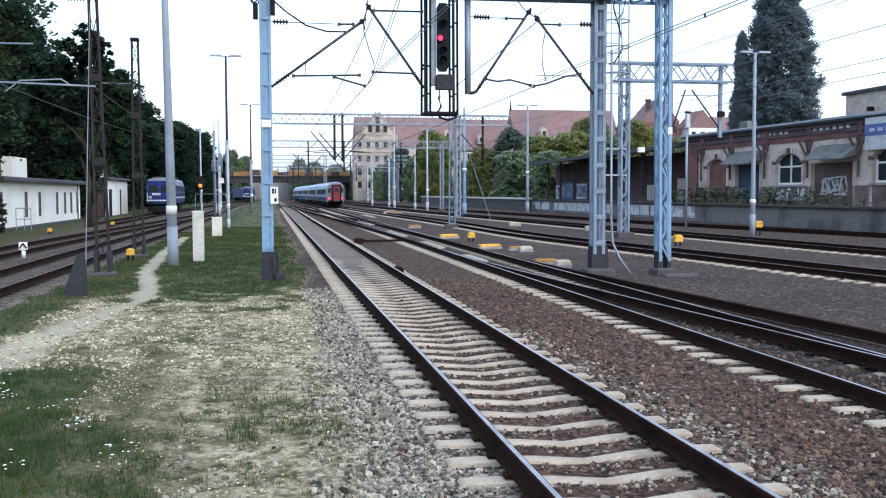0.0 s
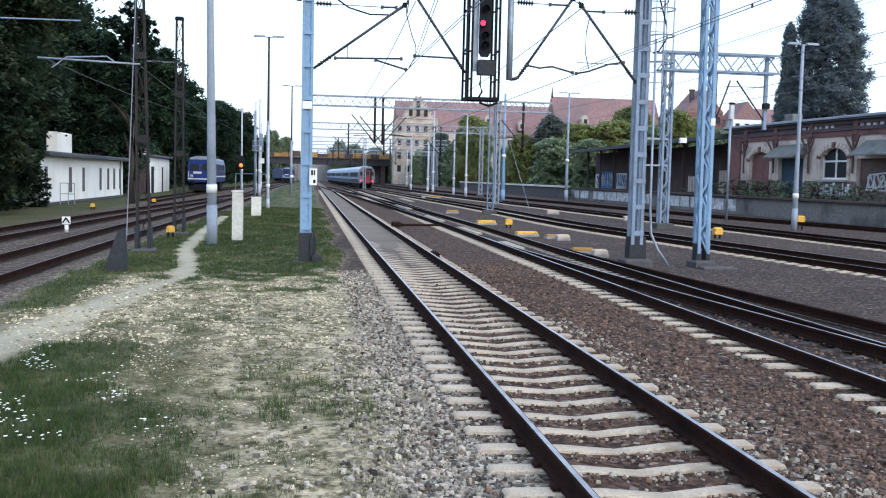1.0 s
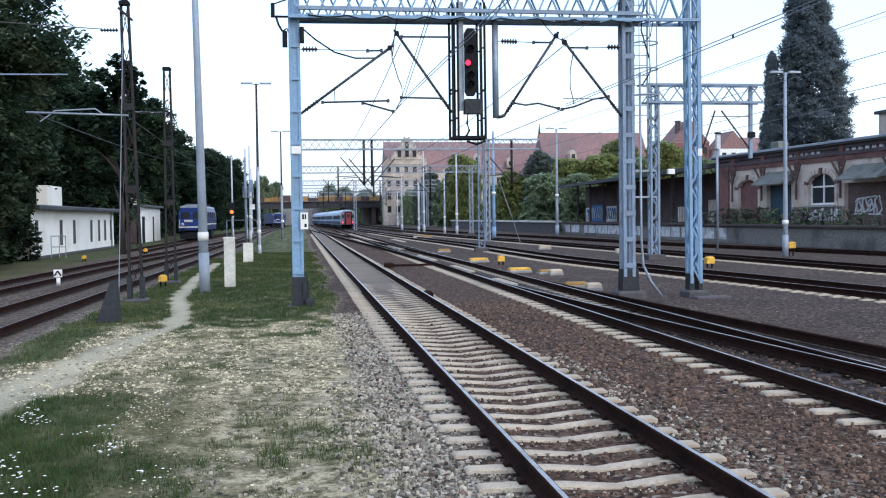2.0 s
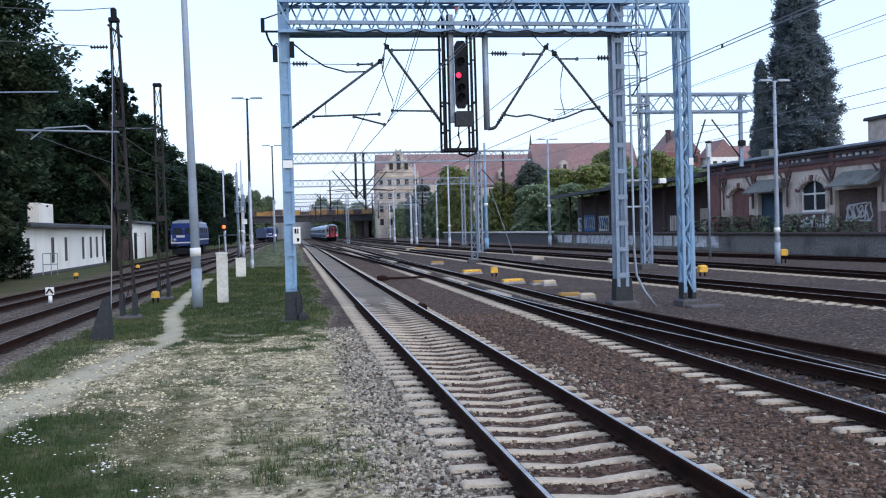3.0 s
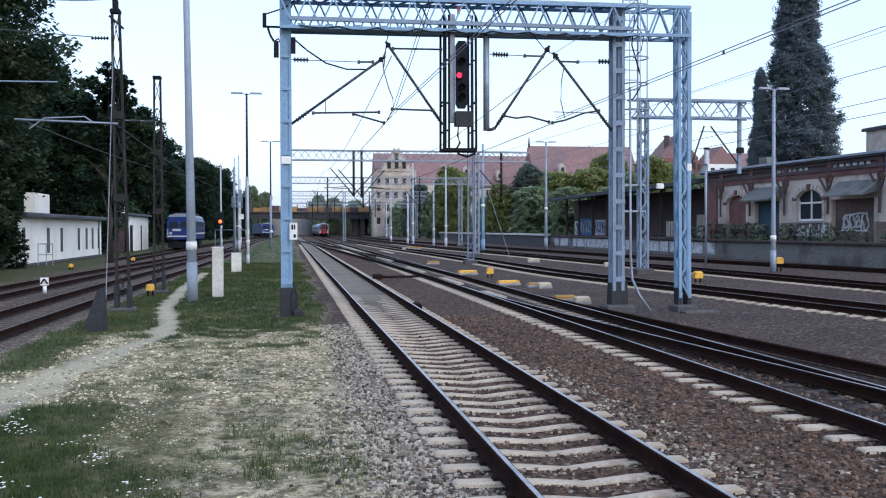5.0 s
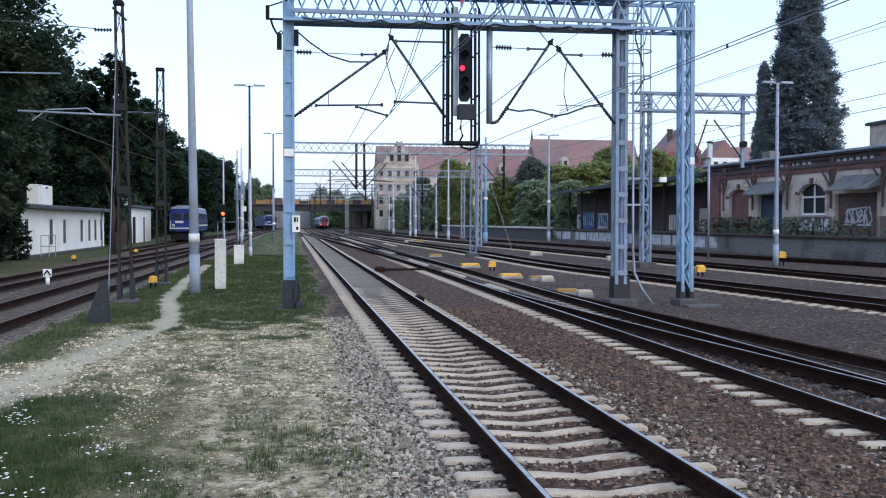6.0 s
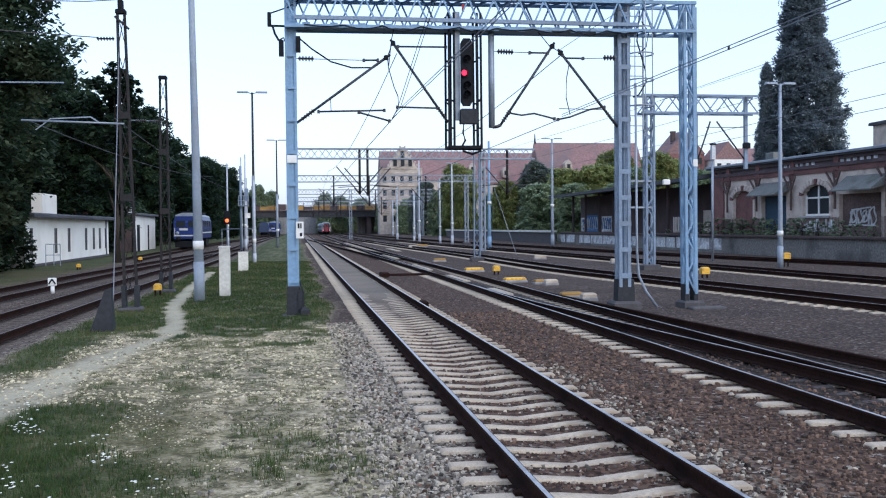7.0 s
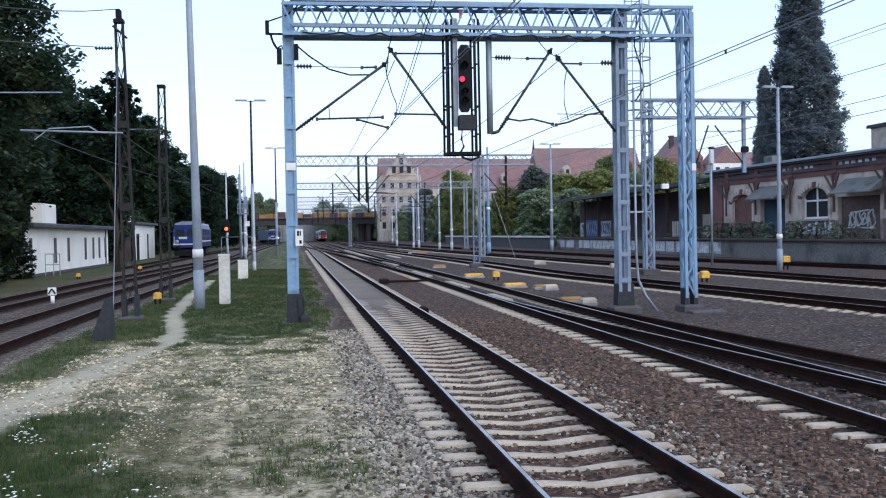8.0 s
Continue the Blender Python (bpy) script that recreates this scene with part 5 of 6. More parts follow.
            part("sill", Geo().box((-0.06, c, sill - 0.1), (0.3, w + 0.4, 0.16), cut=0.03), CONCG, pane)
    part("door", Geo().box((0.3, 20.5, 2.97), (0.08, 3.5, 3.3)), DOORBLUE, t, "faded blue sliding door")
    for c in (9.97, -2.7):
        part("door", Geo().box((0.3, c, 2.95), (0.08, 4.6, 3.3)), DOORBROWN, t, "dark brown boarded loading door")
    for c, w in ((20.5, 4.1), (9.3, 4.3), (-3.2, 4.8)):
        h = Geo()
        h.prism([(0, 0.0), (-1.3, -0.35), (-1.3, -0.27), (0, 0.75)], (-0.0, c - w / 2, 4.95), (-0.0, c + w / 2, 4.95))
        part("canopy", h, MOSSBOARD, t, "small mossy weathered canopy")
    # forked timber brackets
    for c in (27.5, 22.8, 17.9, 12.5, 7.0, 0.9):
        k = Geo()
        k.bar((-0.2, c, 3.4), (-0.2, c, 5.5), 0.12)
        k.bar((-0.2, c, 4.9), (-0.35, c - 0.85, 6.15), 0.11)
        k.bar((-0.2, c, 4.9), (-0.35, c + 0.85, 6.15), 0.11)
        k.bar((-0.2, c, 5.4), (-0.35, c, 6.15), 0.11)
        part("bracket", k, DOORBROWN, t)
    part("roof", Geo().box((6.9, (y0 + y1) / 2, 7.4), (14.5, y1 - y0 + 1.0, 0.3), cut=0.12), ROOFDARK, t, "dark flat roof with eaves")
    part("eaves_edge", Geo().box((-0.40, (y0 + y1) / 2, 7.47), (0.1, y1 - y0 + 1.1, 0.17), cut=0.03), EAVES, t, "pale zinc eaves edge")
    part("chimney", Geo().box((3.0, 25.5, 7.95), (0.9, 1.2, 1.1), cut=0.06), MOSSBOARD, t)
    # graffiti on walls and doors
    for cy, w, h in ((8.95, 0.28, 0.62), (9.75, 0.2, 0.42), (10.35, 0.26, 0.5), (11.05, 0.24, 0.46)):
        ring = [(0.24, cy + w * math.cos(a) + 0.1 * math.sin(3 * a), 2.85 + h * math.sin(a)) for a in [2 * math.pi * i / 12 for i in range(13)]]
        part("graffiti_loop", Geo().tube(ring, 0.065, 4), SPRAY, t, "pale sprayed loop")
    for a, b in (((9.4, 2.3), (9.3, 3.3)), ((10.0, 2.4), (9.6, 3.2)), ((10.7, 2.3), (10.6, 3.35)), ((11.4, 2.35), (11.1, 3.25)), ((8.7, 2.2), (11.5, 2.25)), ((9.2, 3.45), (11.2, 3.3))):
        part("graffiti_stroke", Geo().bar((0.24, a[0], a[1]), (0.24, b[0], b[1]), 0.1), SPRAY, t)
    for k in range(14):
        c = 12.9 + k * 0.33
        part("graffiti_stroke", Geo().bar((-0.10, c, 1.75), (-0.10, c + random.uniform(-0.15, 0.15), random.uniform(2.1, 2.8)), random.uniform(0.1, 0.24)), SPRAYOLD, t)
    for start in (19.0, 12.0):
        for k in range(6):
            part("faded_letter_bar", Geo().box((0.02, start - k * 0.72, 6.86), (0.02, 0.40, 0.26)), SPRAYOLD, t)

    # pale signboard with a blue band over the second window
    sign = part("signboard", Geo().box((-0.30, 3.2, 6.18), (0.12, 6.0, 2.1), cut=0.02), SPRAY, t, "pale signboard with a blue band")
    part("blue_band", Geo().box((-0.366, 3.2, 6.42), (0.012, 6.0, 0.75)), SIGNBLUE, sign)
    for k in range(7):
        part("letter_bar", Geo().box((-0.375, 5.5 - k * 0.75, 6.42), (0.01, 0.5, 0.22)), SPRAY, sign)

    t.scale = (1, 1, 0.962)


goods_building()


def loading_shed():
    t = thing("loading_shed", FX - 0.6, 80.9, 0, "dark open loading shed with a low overhanging roof", "shed")
    L = 51.0
    g = Geo()
    g.box((3.0, L / 2 + 2, 3.6), (0.4, L - 4, 5.2))
    g.box((8, L - 0.2, 3.4), (9.6, 0.4, 5.4))
    part("wall", g, SOOT_AND_SHADED, t, "sooty brick back wall")
    r = Geo()
    r.add([(-1.8, 0, 6.25), (-1.8, L, 6.05), (13, L, 7.5), (13, 0, 8.3), (-1.8, 0, 6.6), (-1.8, L, 6.4), (13, L, 7.9), (13, 0, 8.7)],
          [(3, 2, 1, 0), (4, 5, 6, 7), (0, 1, 5, 4), (1, 2, 6, 5), (2, 3, 7, 6), (3, 0, 4, 7)])
    part("roof", r, ROOFDARK, t, "grey-black felt roof")
    for k in range(9):
        part("timber_post", Geo().box((0.2, 1.0 + k * 5.6, 3.75), (0.24, 0.24, 5.0)), SOOT_AND_SHADED, t)
    for c, m, l, h in ((45.3, SPRAYBLUE, 6.4, 2.2), (39.4, SPRAYOLD, 4.0, 2.0), (49.4, SPRAYOLD, 2.4, 1.9), (33.5, PLASTER, 2.4, 2.2), (16, PLASTER, 2.4, 1.6), (8, PLASTER, 2.9, 2.2)):
        p = part("panel", Geo().box((2.76, c, 1.45 + h / 2), (0.05, l, h)), m, t, "blue sprayed wall panel" if m is SPRAYBLUE else "pale patched wall panel")
        for k in range(int(l / 0.8)):
            if m is not PLASTER:
                a = c - l / 2 + 0.5 + k * 0.8
                part("graffiti_loop", Geo().tube([(2.70, a + 0.28 * math.cos(q), 1.5 + h * 0.5 + h * 0.36 * math.sin(q + 0.4 * k)) for q in [0.62 * i for i in range(9)]], 0.06, 4), SPRAY if m is SPRAYBLUE else SPRAYBLUE, p)
    for k in range(4):
        part("window_bar", Geo().box((2.72, 15.0 + k * 0.66, 2.35), (0.05, 0.12, 1.5)), WHITE, t)


loading_shed()


def ramp():
    g = Geo()
    g.box((40.0, 70, 0.62), (12.0, 104, 1.42))
    solid("ramp_platform", g, RAMPCONC, "raised concrete loading ramp along the tracks", "loading ramp", kind="structure")
    g = Geo()
    g.box((33.93, 70, 1.38), (0.3, 104, 0.16), cut=0.03)
    solid("ramp_edge", g, SOOT_AND_SHADED, "dark stone edge of the ramp", "ramp edge", kind="structure")
    s = Geo()
    y = 74.0
    while y < 121:
        w = random.uniform(1.2, 4.5)
        s.box((33.985, y + w / 2, 0.68), (0.02, w, 0.95))
        y += w + random.choice((0.2, 0.3, 0.6, 2.0))
    solid("painted_ramp_panel", s, SPRAYOLD, "pale sprayed panels on the ramp face", "graffiti", kind="structure")
    f = thing("boundary_wall", 33.2, 122.0, 0, "long grey boundary wall with a pale coping", "wall")
    part("wall", Geo().box((0, 45, 0.72), (0.3, 90, 1.54)), DARKCONC, f)
    part("coping", Geo().box((-0.05, 45, 1.53), (0.6, 90, 0.24), cut=0.03), CABINET, f, "pale coping")


ramp()

# rooftop block far right
t = thing("water_tank_house", 54.2, 79.0, 0, "grey-beige rendered tank house with a dark flat top", "building")
part("wall", Geo().box((3, 0, 5.6), (9, 7, 11.2)), STONE, t)
part("roof", Geo().box((3, 0, 11.35), (9.6, 7.6, 0.3), cut=0.08), ROOFDARK, t)
part("window", Geo().box((1.5, -3.52, 10.0), (1.4, 0.06, 0.9)), GLASS, t)
part("floodlight", Geo().box((-2.0, -1.0, 9.6), (0.5, 0.4, 0.4), cut=0.06), BLACK, t)


# ---- far buildings ----
def gabled_house(name, x, y, w, d, eaves, ridge, label, wall=STONE, roof=ROOFRED, along=True, rows=3, cols=8, rz=0.0):
    t = thing(name, x, y, 0, label, "building", "town buildings", rz=rz)
    part("wall", Geo().box((0, 0, eaves / 2), (w, d, eaves)), wall, t)
    r = Geo()
    if along:
        r.prism([(-d / 2 - 0.5, 0), (d / 2 + 0.5, 0), (0, ridge - eaves)], (-w / 2, 0, eaves), (w / 2, 0, eaves))
    else:
        r.prism([(-w / 2 - 0.3, 0), (w / 2 + 0.3, 0), (0, ridge - eaves)], (0, -d / 2, eaves), (0, d / 2, eaves))
    part("roof", r, (roof,), t)
    for i in range(rows):
        for j in range(cols):
            xx = -w / 2 + w * (j + 0.5) / cols
            zz = eaves - 2.2 - i * 3.6
            if zz > 1.5:
                part("window", Geo().box((xx, -d / 2 - 0.02, zz), (min(1.3, w / cols * 0.5), 0.1, 2.0)), GLASS, t)
    return t


h = gabled_house("town_house", 43.8, 322, 32, 16, 17.5, 27.5, "long stone house, its red roof colour greyed for haze", STONE, ROOFRED, True, 4, 9)
# the crow-stepped gable towards the bridge
t = thing("gabled_front", 34.0, 309, 0, "pale stone gabled front with cornices and small windows", "building", "town buildings")
part("wall", Geo().box((-0.6, 0, 10.4), (13.6, 4, 20.8)), STONE, t)
s = Geo()
for k in range(7):
    s.box((0, 0, 21.3 + k * 0.98), (9.4 - k * 1.28, 3.6, 1.0))
    for q in (-1, 1):
        s.box((q * (4.6 - k * 0.64), -1.8, 21.95 + k * 0.98), (0.5, 0.5, 0.5), cut=0.1)
part("gable", s, STONE, t, "stepped gable")
for z in (7.0, 11.2, 15.4, 19.4, 20.9):
    part("cornice", Geo().box((-0.6, -2.1, z), (13.8, 0.35, 0.3), cut=0.05), STONE, t)
for x in (-7.0, -4.2, -1.4, 1.4, 4.2, 6.0):
    part("pilaster", Geo().box((x, -2.08, 10.4), (0.45, 0.25, 20.6)), STONE, t)
for z, n in ((25.3, 1), (22.6, 3), (17.4, 5), (13.3, 5), (9.1, 5), (5.0, 5)):
    for k in range(n):
        x = (k - (n - 1) / 2) * (2.4 if n < 5 else 2.75) - (0.3 if n == 5 else 0)
        w = part("window", Geo().box((x, -2.03, z), (1.15, 0.1, 2.0)), GLASS, t)
        part("surround", Geo().prism([(-0.85, 0), (0.85, 0), (0.85, 0.2), (0, 0.55), (-0.85, 0.2)], (x, -2.3, z + 1.05), (x, -2.0, z + 1.05)), CONC, w)
gabled_house("town_house", 66, 335, 40, 14, 17, 28.0, "long house under a red tiled roof", STONE, ROOFRED, True, 3, 10)
h = gabled_house("town_hall_roof", 92, 300, 34, 16, 17, 28.6, "large building under a broad red tiled roof", STONE, ROOFRED, True, 3, 10)
d = part("dormer", Geo().prism([(-3.2, 0), (3.2, 0), (3.2, 3.0), (0, 6.4), (-3.2, 3.0)], (3.5, -9.5, 17), (3.5, -3, 17)), STONE, h, "pale gabled dormer")
part("window", Geo().box((3.5, -9.56, 20.6), (0.9, 0.1, 1.8)), GLASS, d)
part("turret", Geo().tube([(-16.6, 0, 28), (-16.6, 0, 31.5)], 0.4, 6, 0, 0.1), ROOFDARK, h)
gabled_house("town_house", 119, 290, 12, 12, 24, 31.2, "brick house with a steep red roof and chimneys", BRICK, ROOFRED, False, 3, 4)
for x in (116, 119.5):
    t = thing("chimney_stack", x, 287, 0, "dark chimney stack above the red roof", "chimney")
    part("stack", Geo().box((0, 0, 15.4), (1.2, 1.1, 30.9)), SOOT_AND_SHADED, t)
    part("cap", Geo().box((0, 0, 30.9), (1.5, 1.4, 0.5), cut=0.1), SOOT_AND_SHADED, t)
gabled_house("town_house", 131, 285, 9, 10, 22, 27.5, "pale rendered house with a white gable", WHITE, ROOFRED, False, 2, 3)
gabled_house("town_house", 142, 288, 16, 12, 21, 26.0, "house with a low red roof", STONE, ROOFRED, True, 2, 4)
gabled_house("town_house", 156, 280, 14, 12, 20, 24.5, "house with a red roof and dark chimneys", STONE, ROOFRED, True, 2, 4)

for x, y, z in ((52, 316, 20.5), (58, 316, 20.5), (64, 329, 20), (72, 329, 20), (80, 329, 20), (84, 293, 20), (104, 293, 20)):
    t = thing("roof_dormer", x, y, z, "small pale dormer set in the red roof", "dormer", "roof dormers")
    part("wall", Geo().prism([(-1.1, -1), (1.1, -1), (1.1, 1.6), (0, 2.7), (-1.1, 1.6)], (0, -1.5, 0), (0, 3, 0)), STONE, t)
    part("window", Geo().box((0, -1.53, 0.6), (1.0, 0.08, 1.5)), GLASS, t)

# ---- road bridge over the tracks ----
def bridge():
    t = thing("road_bridge", 5.0, 345.0, 0, "low dark steel road bridge with yellow cladding above the tracks", "bridge")
    part("deck", Geo().box((-2, 0, 7.2), (84, 16, 2.2)), STEELDECK, t, "dark girder deck")
    tones = (YELLOWDIRT, YELLOW, SOOT_AND_SHADED, YELLOWDIRT, BRICK, YELLOWDIRT, YELLOW, STONE)
    for k in range(28):
        h = (1.5, 1.9, 1.2, 2.0, 1.7)[k * 3 % 5]
        part("cladding_panel", Geo().box((-42.5 + k * 3, -8.3, 8.45 + h / 2), (2.96, 0.3, h)), tones[(k * 5 + k // 3) % 8], t)
    for k in range(17):
        part("panel_post", Geo().box((-42 + k * 5, -8.5, 9.6), (0.25, 0.2, 2.6)), STEELDECK, t)
    part("coping", Geo().box((-2, -8.3, 8.25), (84, 0.5, 0.35)), SOOT_AND_SHADED, t)
    for x in (-22, -6.5, 20.5, 37):
        part("pier", Geo().box((x, 0, 3.1), (3.5 if x > 30 or x < -15 else 1.4, 14, 6.2)), SOOT_AND_SHADED, t)
    part("abutment", Geo().box((22.5, 6, 3.1), (10, 4, 6.2)), CONCG, t, "grey abutment wall")
    for k in range(8):
        part("buttress", Geo().box((15.5 + k * 1.5, 3.9, 3.1), (0.3, 0.3, 6.0)), CONC, t)
    part("girder", Geo().box((-2, -8.15, 6.4), (84, 0.3, 0.9)), STEELDECK, t)


bridge()
# Backdrop added to keep bright sky from showing below the deck.
t = thing("retaining_wall", 0, 385, 0, "added grey backdrop wall beyond the bridge", "wall")
part("wall", Geo().box((0, 0, 4.2), (150, 1.0, 8.4)), CONCG, t)
for k in range(14):
    part("buttress", Geo().box((-70 + k * 11, -0.7, 3.6), (0.9, 0.5, 7.2)), CONCG, t)


# ---- trains ----
def carriage(t, y, tail=False, colour=CARBLUE):
    """One coach, 24 m long, standing at y on its train."""
    n = []
    out = [(-1.30, 1.0), (1.30, 1.0), (1.42, 1.35), (1.42, 3.0), (1.25, 3.55), (0.8, 3.95), (0, 4.1), (-0.8, 3.95), (-1.25, 3.55), (-1.42, 3.0), (-1.42, 1.35)]
    g = Geo().prism([(a, b) for a, b in out], (0, y, 0), (0, y + 24, 0))
    body = part("coach_body", g, colour, t, "grey-blue coach body")
    g = Geo()
    for s in (-1, 1):
        g.box((s * 1.425, y + 12, 2.55), (0.02, 21, 0.8))
    part("window_band", g, GLASS, body)
    g = Geo()
    for s in (-1, 1):
        g.box((s * 1.43, y + 12, 1.45), (0.02, 23.6, 0.55))
    part("waist_stripe", g, CARDARK, body)
    for yy in (y + 3.5, y + 20.5):
        g = Geo().box((0, yy, 0.62), (2.2, 3.4, 0.5), cut=0.1)
        for k in (-1.2, 1.2):
            g.tube([(-0.95, yy + k, 0.62), (0.95, yy + k, 0.62)], 0.44, 12)
        part("bogie", g, BLACK, body)
    part("underframe", Geo().box((0, y + 12, 0.8), (2.2, 10, 0.6), cut=0.1), BLACK, body)
    if tail:
        end = part("end_wall", Geo().prism([(-1.3, 1.0), (1.3, 1.0), (1.4, 1.4), (1.4, 3.0), (1.22, 3.5), (0.78, 3.88), (-0.78, 3.88), (-1.22, 3.5), (-1.4, 3.0), (-1.4, 1.4)], (0, y - 0.06, 0), (0, y + 0.01, 0)), ENDGREY, body, "dull grey end wall")
        part("end_door", Geo().box((0.15, y - 0.2, 2.25), (1.0, 0.28, 2.3), cut=0.05), DOORRED, end, "red gangway door")
        part("door_window", Geo().box((0.15, y - 0.345, 2.85), (0.62, 0.02, 0.7)), GLASS, end)
        for s in (-1, 1):
            part("end_window", Geo().box((s * 1.0 + 0.05, y - 0.07, 2.75), (0.42, 0.03, 0.7)), GLASS, end)
        part("gangway", Geo().box((0.15, y - 0.12, 2.35), (1.5, 0.2, 2.6), cut=0.1), BLACK, end)
        for s in (-1, 1):
            part("tail_lamp", Geo().tube([(s * 1.0, y - 0.02, 1.5), (s * 1.0, y - 0.14, 1.5)], 0.14, 10), LAMP_RED, end, "lit red tail lamp")
            part("buffer", Geo().tube([(s * 0.87, y, 1.06), (s * 0.87, y - 0.5, 1.06)], 0.22, 10), BLACK, end)
    return body


def departing_train():
    t = thing("passenger_train", 10.2, 153.0, 0.0, "grey-blue passenger train with a red rear door pulling away", "train")
    for k in range(5):
        carriage(t, k * 24.6, tail=k == 0)
    return t


TRAIN = departing_train()


def engine(x, y, rz):
    t = thing("electric_engine", x, y, 0.12, "blue electric engine with a pale stripe standing on the siding", "locomotive", "engines", rz=rz)
    out = [(-1.45, 1.1), (1.45, 1.1), (1.5, 2.2), (1.45, 3.1), (1.2, 3.75), (0.5, 3.95), (-0.5, 3.95), (-1.2, 3.75), (-1.45, 3.1), (-1.5, 2.2)]
    body = part("engine_body", Geo().prism(out, (0, 0, 0), (0, 16, 0)), LOCOBLUE, t)
    part("front", Geo().box((0, -0.15, 2.1), (2.8, 0.5, 2.0), cut=0.2), LOCOBLUE, body)
    for s in (-1, 1):
        part("windscreen", Geo().box((s * 0.65, -0.42, 2.75), (1.0, 0.06, 0.7)), GLASS, body)
        part("headlight", Geo().tube([(s * 1.0, -0.38, 1.75), (s * 1.0, -0.46, 1.75)], 0.2, 12), LAMP_WHITE if s > 0 else GALV, body, "headlight")
        part("buffer", Geo().tube([(s * 0.87, 0, 1.1), (s * 0.87, -0.9, 1.1)], 0.24, 10), BLACK, body)
        for k in range(5):
            part("side_window", Geo().box((s * 1.5, 2.5 + k * 2.7, 2.8), (0.04, 1.5, 0.7)), GLASS, body)
        part("stripe", Geo().box((s * 1.51, 8, 1.75), (0.03, 15.6, 0.16)), SPRAY, body, "pale stripe")
    part("front_stripe", Geo().box((0, -0.42, 1.45), (2.8, 0.05, 0.14)), SPRAY, body)
    part("number_panel", Geo().box((-0.35, -0.42, 2.15), (0.9, 0.05, 0.24)), SPRAY, body)
    for y in (3.2, 12.8):
        g = Geo().box((0, y, 0.6), (2.4, 4.2, 0.8), cut=0.1)
        for k in (-1.5, 1.5):
            g.tube([(-1.0, y + k, 0.62), (1.0, y + k, 0.62)], 0.6, 14)
        part("bogie", g, BLACK, t)
    g = Geo()
    g.tube([(-0.7, 4, 4.0), (0, 5.5, 4.6), (0.7, 4, 4.0)], 0.05, 5)
    g.box((0, 8, 4.05), (2.0, 10, 0.25))
    part("roof_gear", g, BLACK, t)
    part("roof", Geo().prism([(-1.28, 3.62), (-1.22, 3.78), (-0.5, 4.0), (0.5, 4.0), (1.22, 3.78), (1.28, 3.62)], (0, -0.02, 0), (0, 16.02, 0)), GALV, t, "grey engine roof")
    for s in (-1, 1):
        for k in range(9):
            part("louvre", Geo().box((s * 1.515, 2.0 + k * 1.5, 2.05), (0.03, 0.7, 0.42)), CARDARK, body, "dark side grille")
        part("buffer_beam", Geo().box((s * 0.8, -0.2, 1.15), (1.2, 0.3, 0.3), cut=0.04), BLACK, body)
        part("handrail", Geo().bar((s * 1.3, -0.45, 1.4), (s * 1.3, -0.45, 2.3), 0.06), SPRAY, body)
    part("snow_plough", Geo().box((0, -0.3, 0.5), (2.6, 0.3, 0.7), cut=0.1), BLACK, t)


engine(-12.0, 112.0, 0.5)
engine(TB(257), 257.0, 0.0)

for x, y, c in ((-9.2, 292, 2),):
    t = thing("parked_coaches", x, y, 0.12, "rake of dull blue coaches standing on a siding", "train", "parked trains")
    for k in range(c):
        carriage(t, k * 24.6, False, CARDARK)


# ---- trees ----
def leaf_crown(size, count, leaf, shape, seed, clump=0.0):
    """Many small leaf pairs in clumps filling an uneven crown; shape(t) gives the radius by height, both 0 to 1."""
    rnd = random.Random(seed)
    g = Geo()
    w, h = size
    clumps = []
    boughs = []
    for _ in range(max(70, int((110 if h > 5 * w else 38) * h / w))):
        t = rnd.uniform(0.0, 0.97)
        r = shape(t) * w * rnd.uniform(0.15, 1.0) ** 0.4 * rnd.uniform(0.72, 0.98)
        a = rnd.uniform(0, 2 * math.pi)
        boughs.append((Vector((r * math.cos(a), r * math.sin(a), t * h)), w * rnd.uniform(0.10, 0.19)))
    for k in range(max(12, count // 26)):
        if not clump and k % 4:
            # leaf masses gathered on the boughs, thickest on their upper and outer side
            b, q = boughs[rnd.randrange(len(boughs))]
            d = Vector((rnd.gauss(0, 1), rnd.gauss(0, 1), rnd.gauss(0.25, 0.8))).normalized()
            clumps.append(b + d * q * rnd.uniform(0.75, 1.1))
            continue
        t = rnd.random()
        r = shape(t) * w * rnd.uniform(0.12, 1.0) ** 0.45 * rnd.uniform(0.85, 1.08) * (1.0 if clump else 0.88)
        a = rnd.uniform(0, 2 * math.pi)
        clumps.append(Vector((r * math.cos(a), r * math.sin(a), t * h)))
    spread = clump or w * 0.045
    for c in clumps:
        s = spread * rnd.uniform(0.6, 1.3)
        for _ in range(26):
            p = c + Vector((rnd.gauss(0, s), rnd.gauss(0, s), rnd.gauss(0, s * 0.7)))
            q = leaf * rnd.uniform(0.6, 1.3)
            a, b = rnd.uniform(0, 6.28), rnd.uniform(-0.9, 0.9)
            u = Vector((math.cos(a), math.sin(a), b)).normalized() * q
            v = Vector((-math.sin(a), math.cos(a), rnd.uniform(-0.9, 0.9))).normalized() * q * 0.7
            k = len(g.v)
            g.v += [tuple(p - u), tuple(p - v * 0.8), tuple(p + u), tuple(p + v * 0.8)]
            g.f.append((k, k + 1, k + 2, k + 3))
    g.m, g.s = [0] * len(g.f), [False] * len(g.f)
    return g


def round_shape(t):
    return math.sqrt(max(0.0, 1 - (2 * t - 0.9) ** 2 / 1.25)) * (0.9 + 0.1 * math.sin(9 * t))


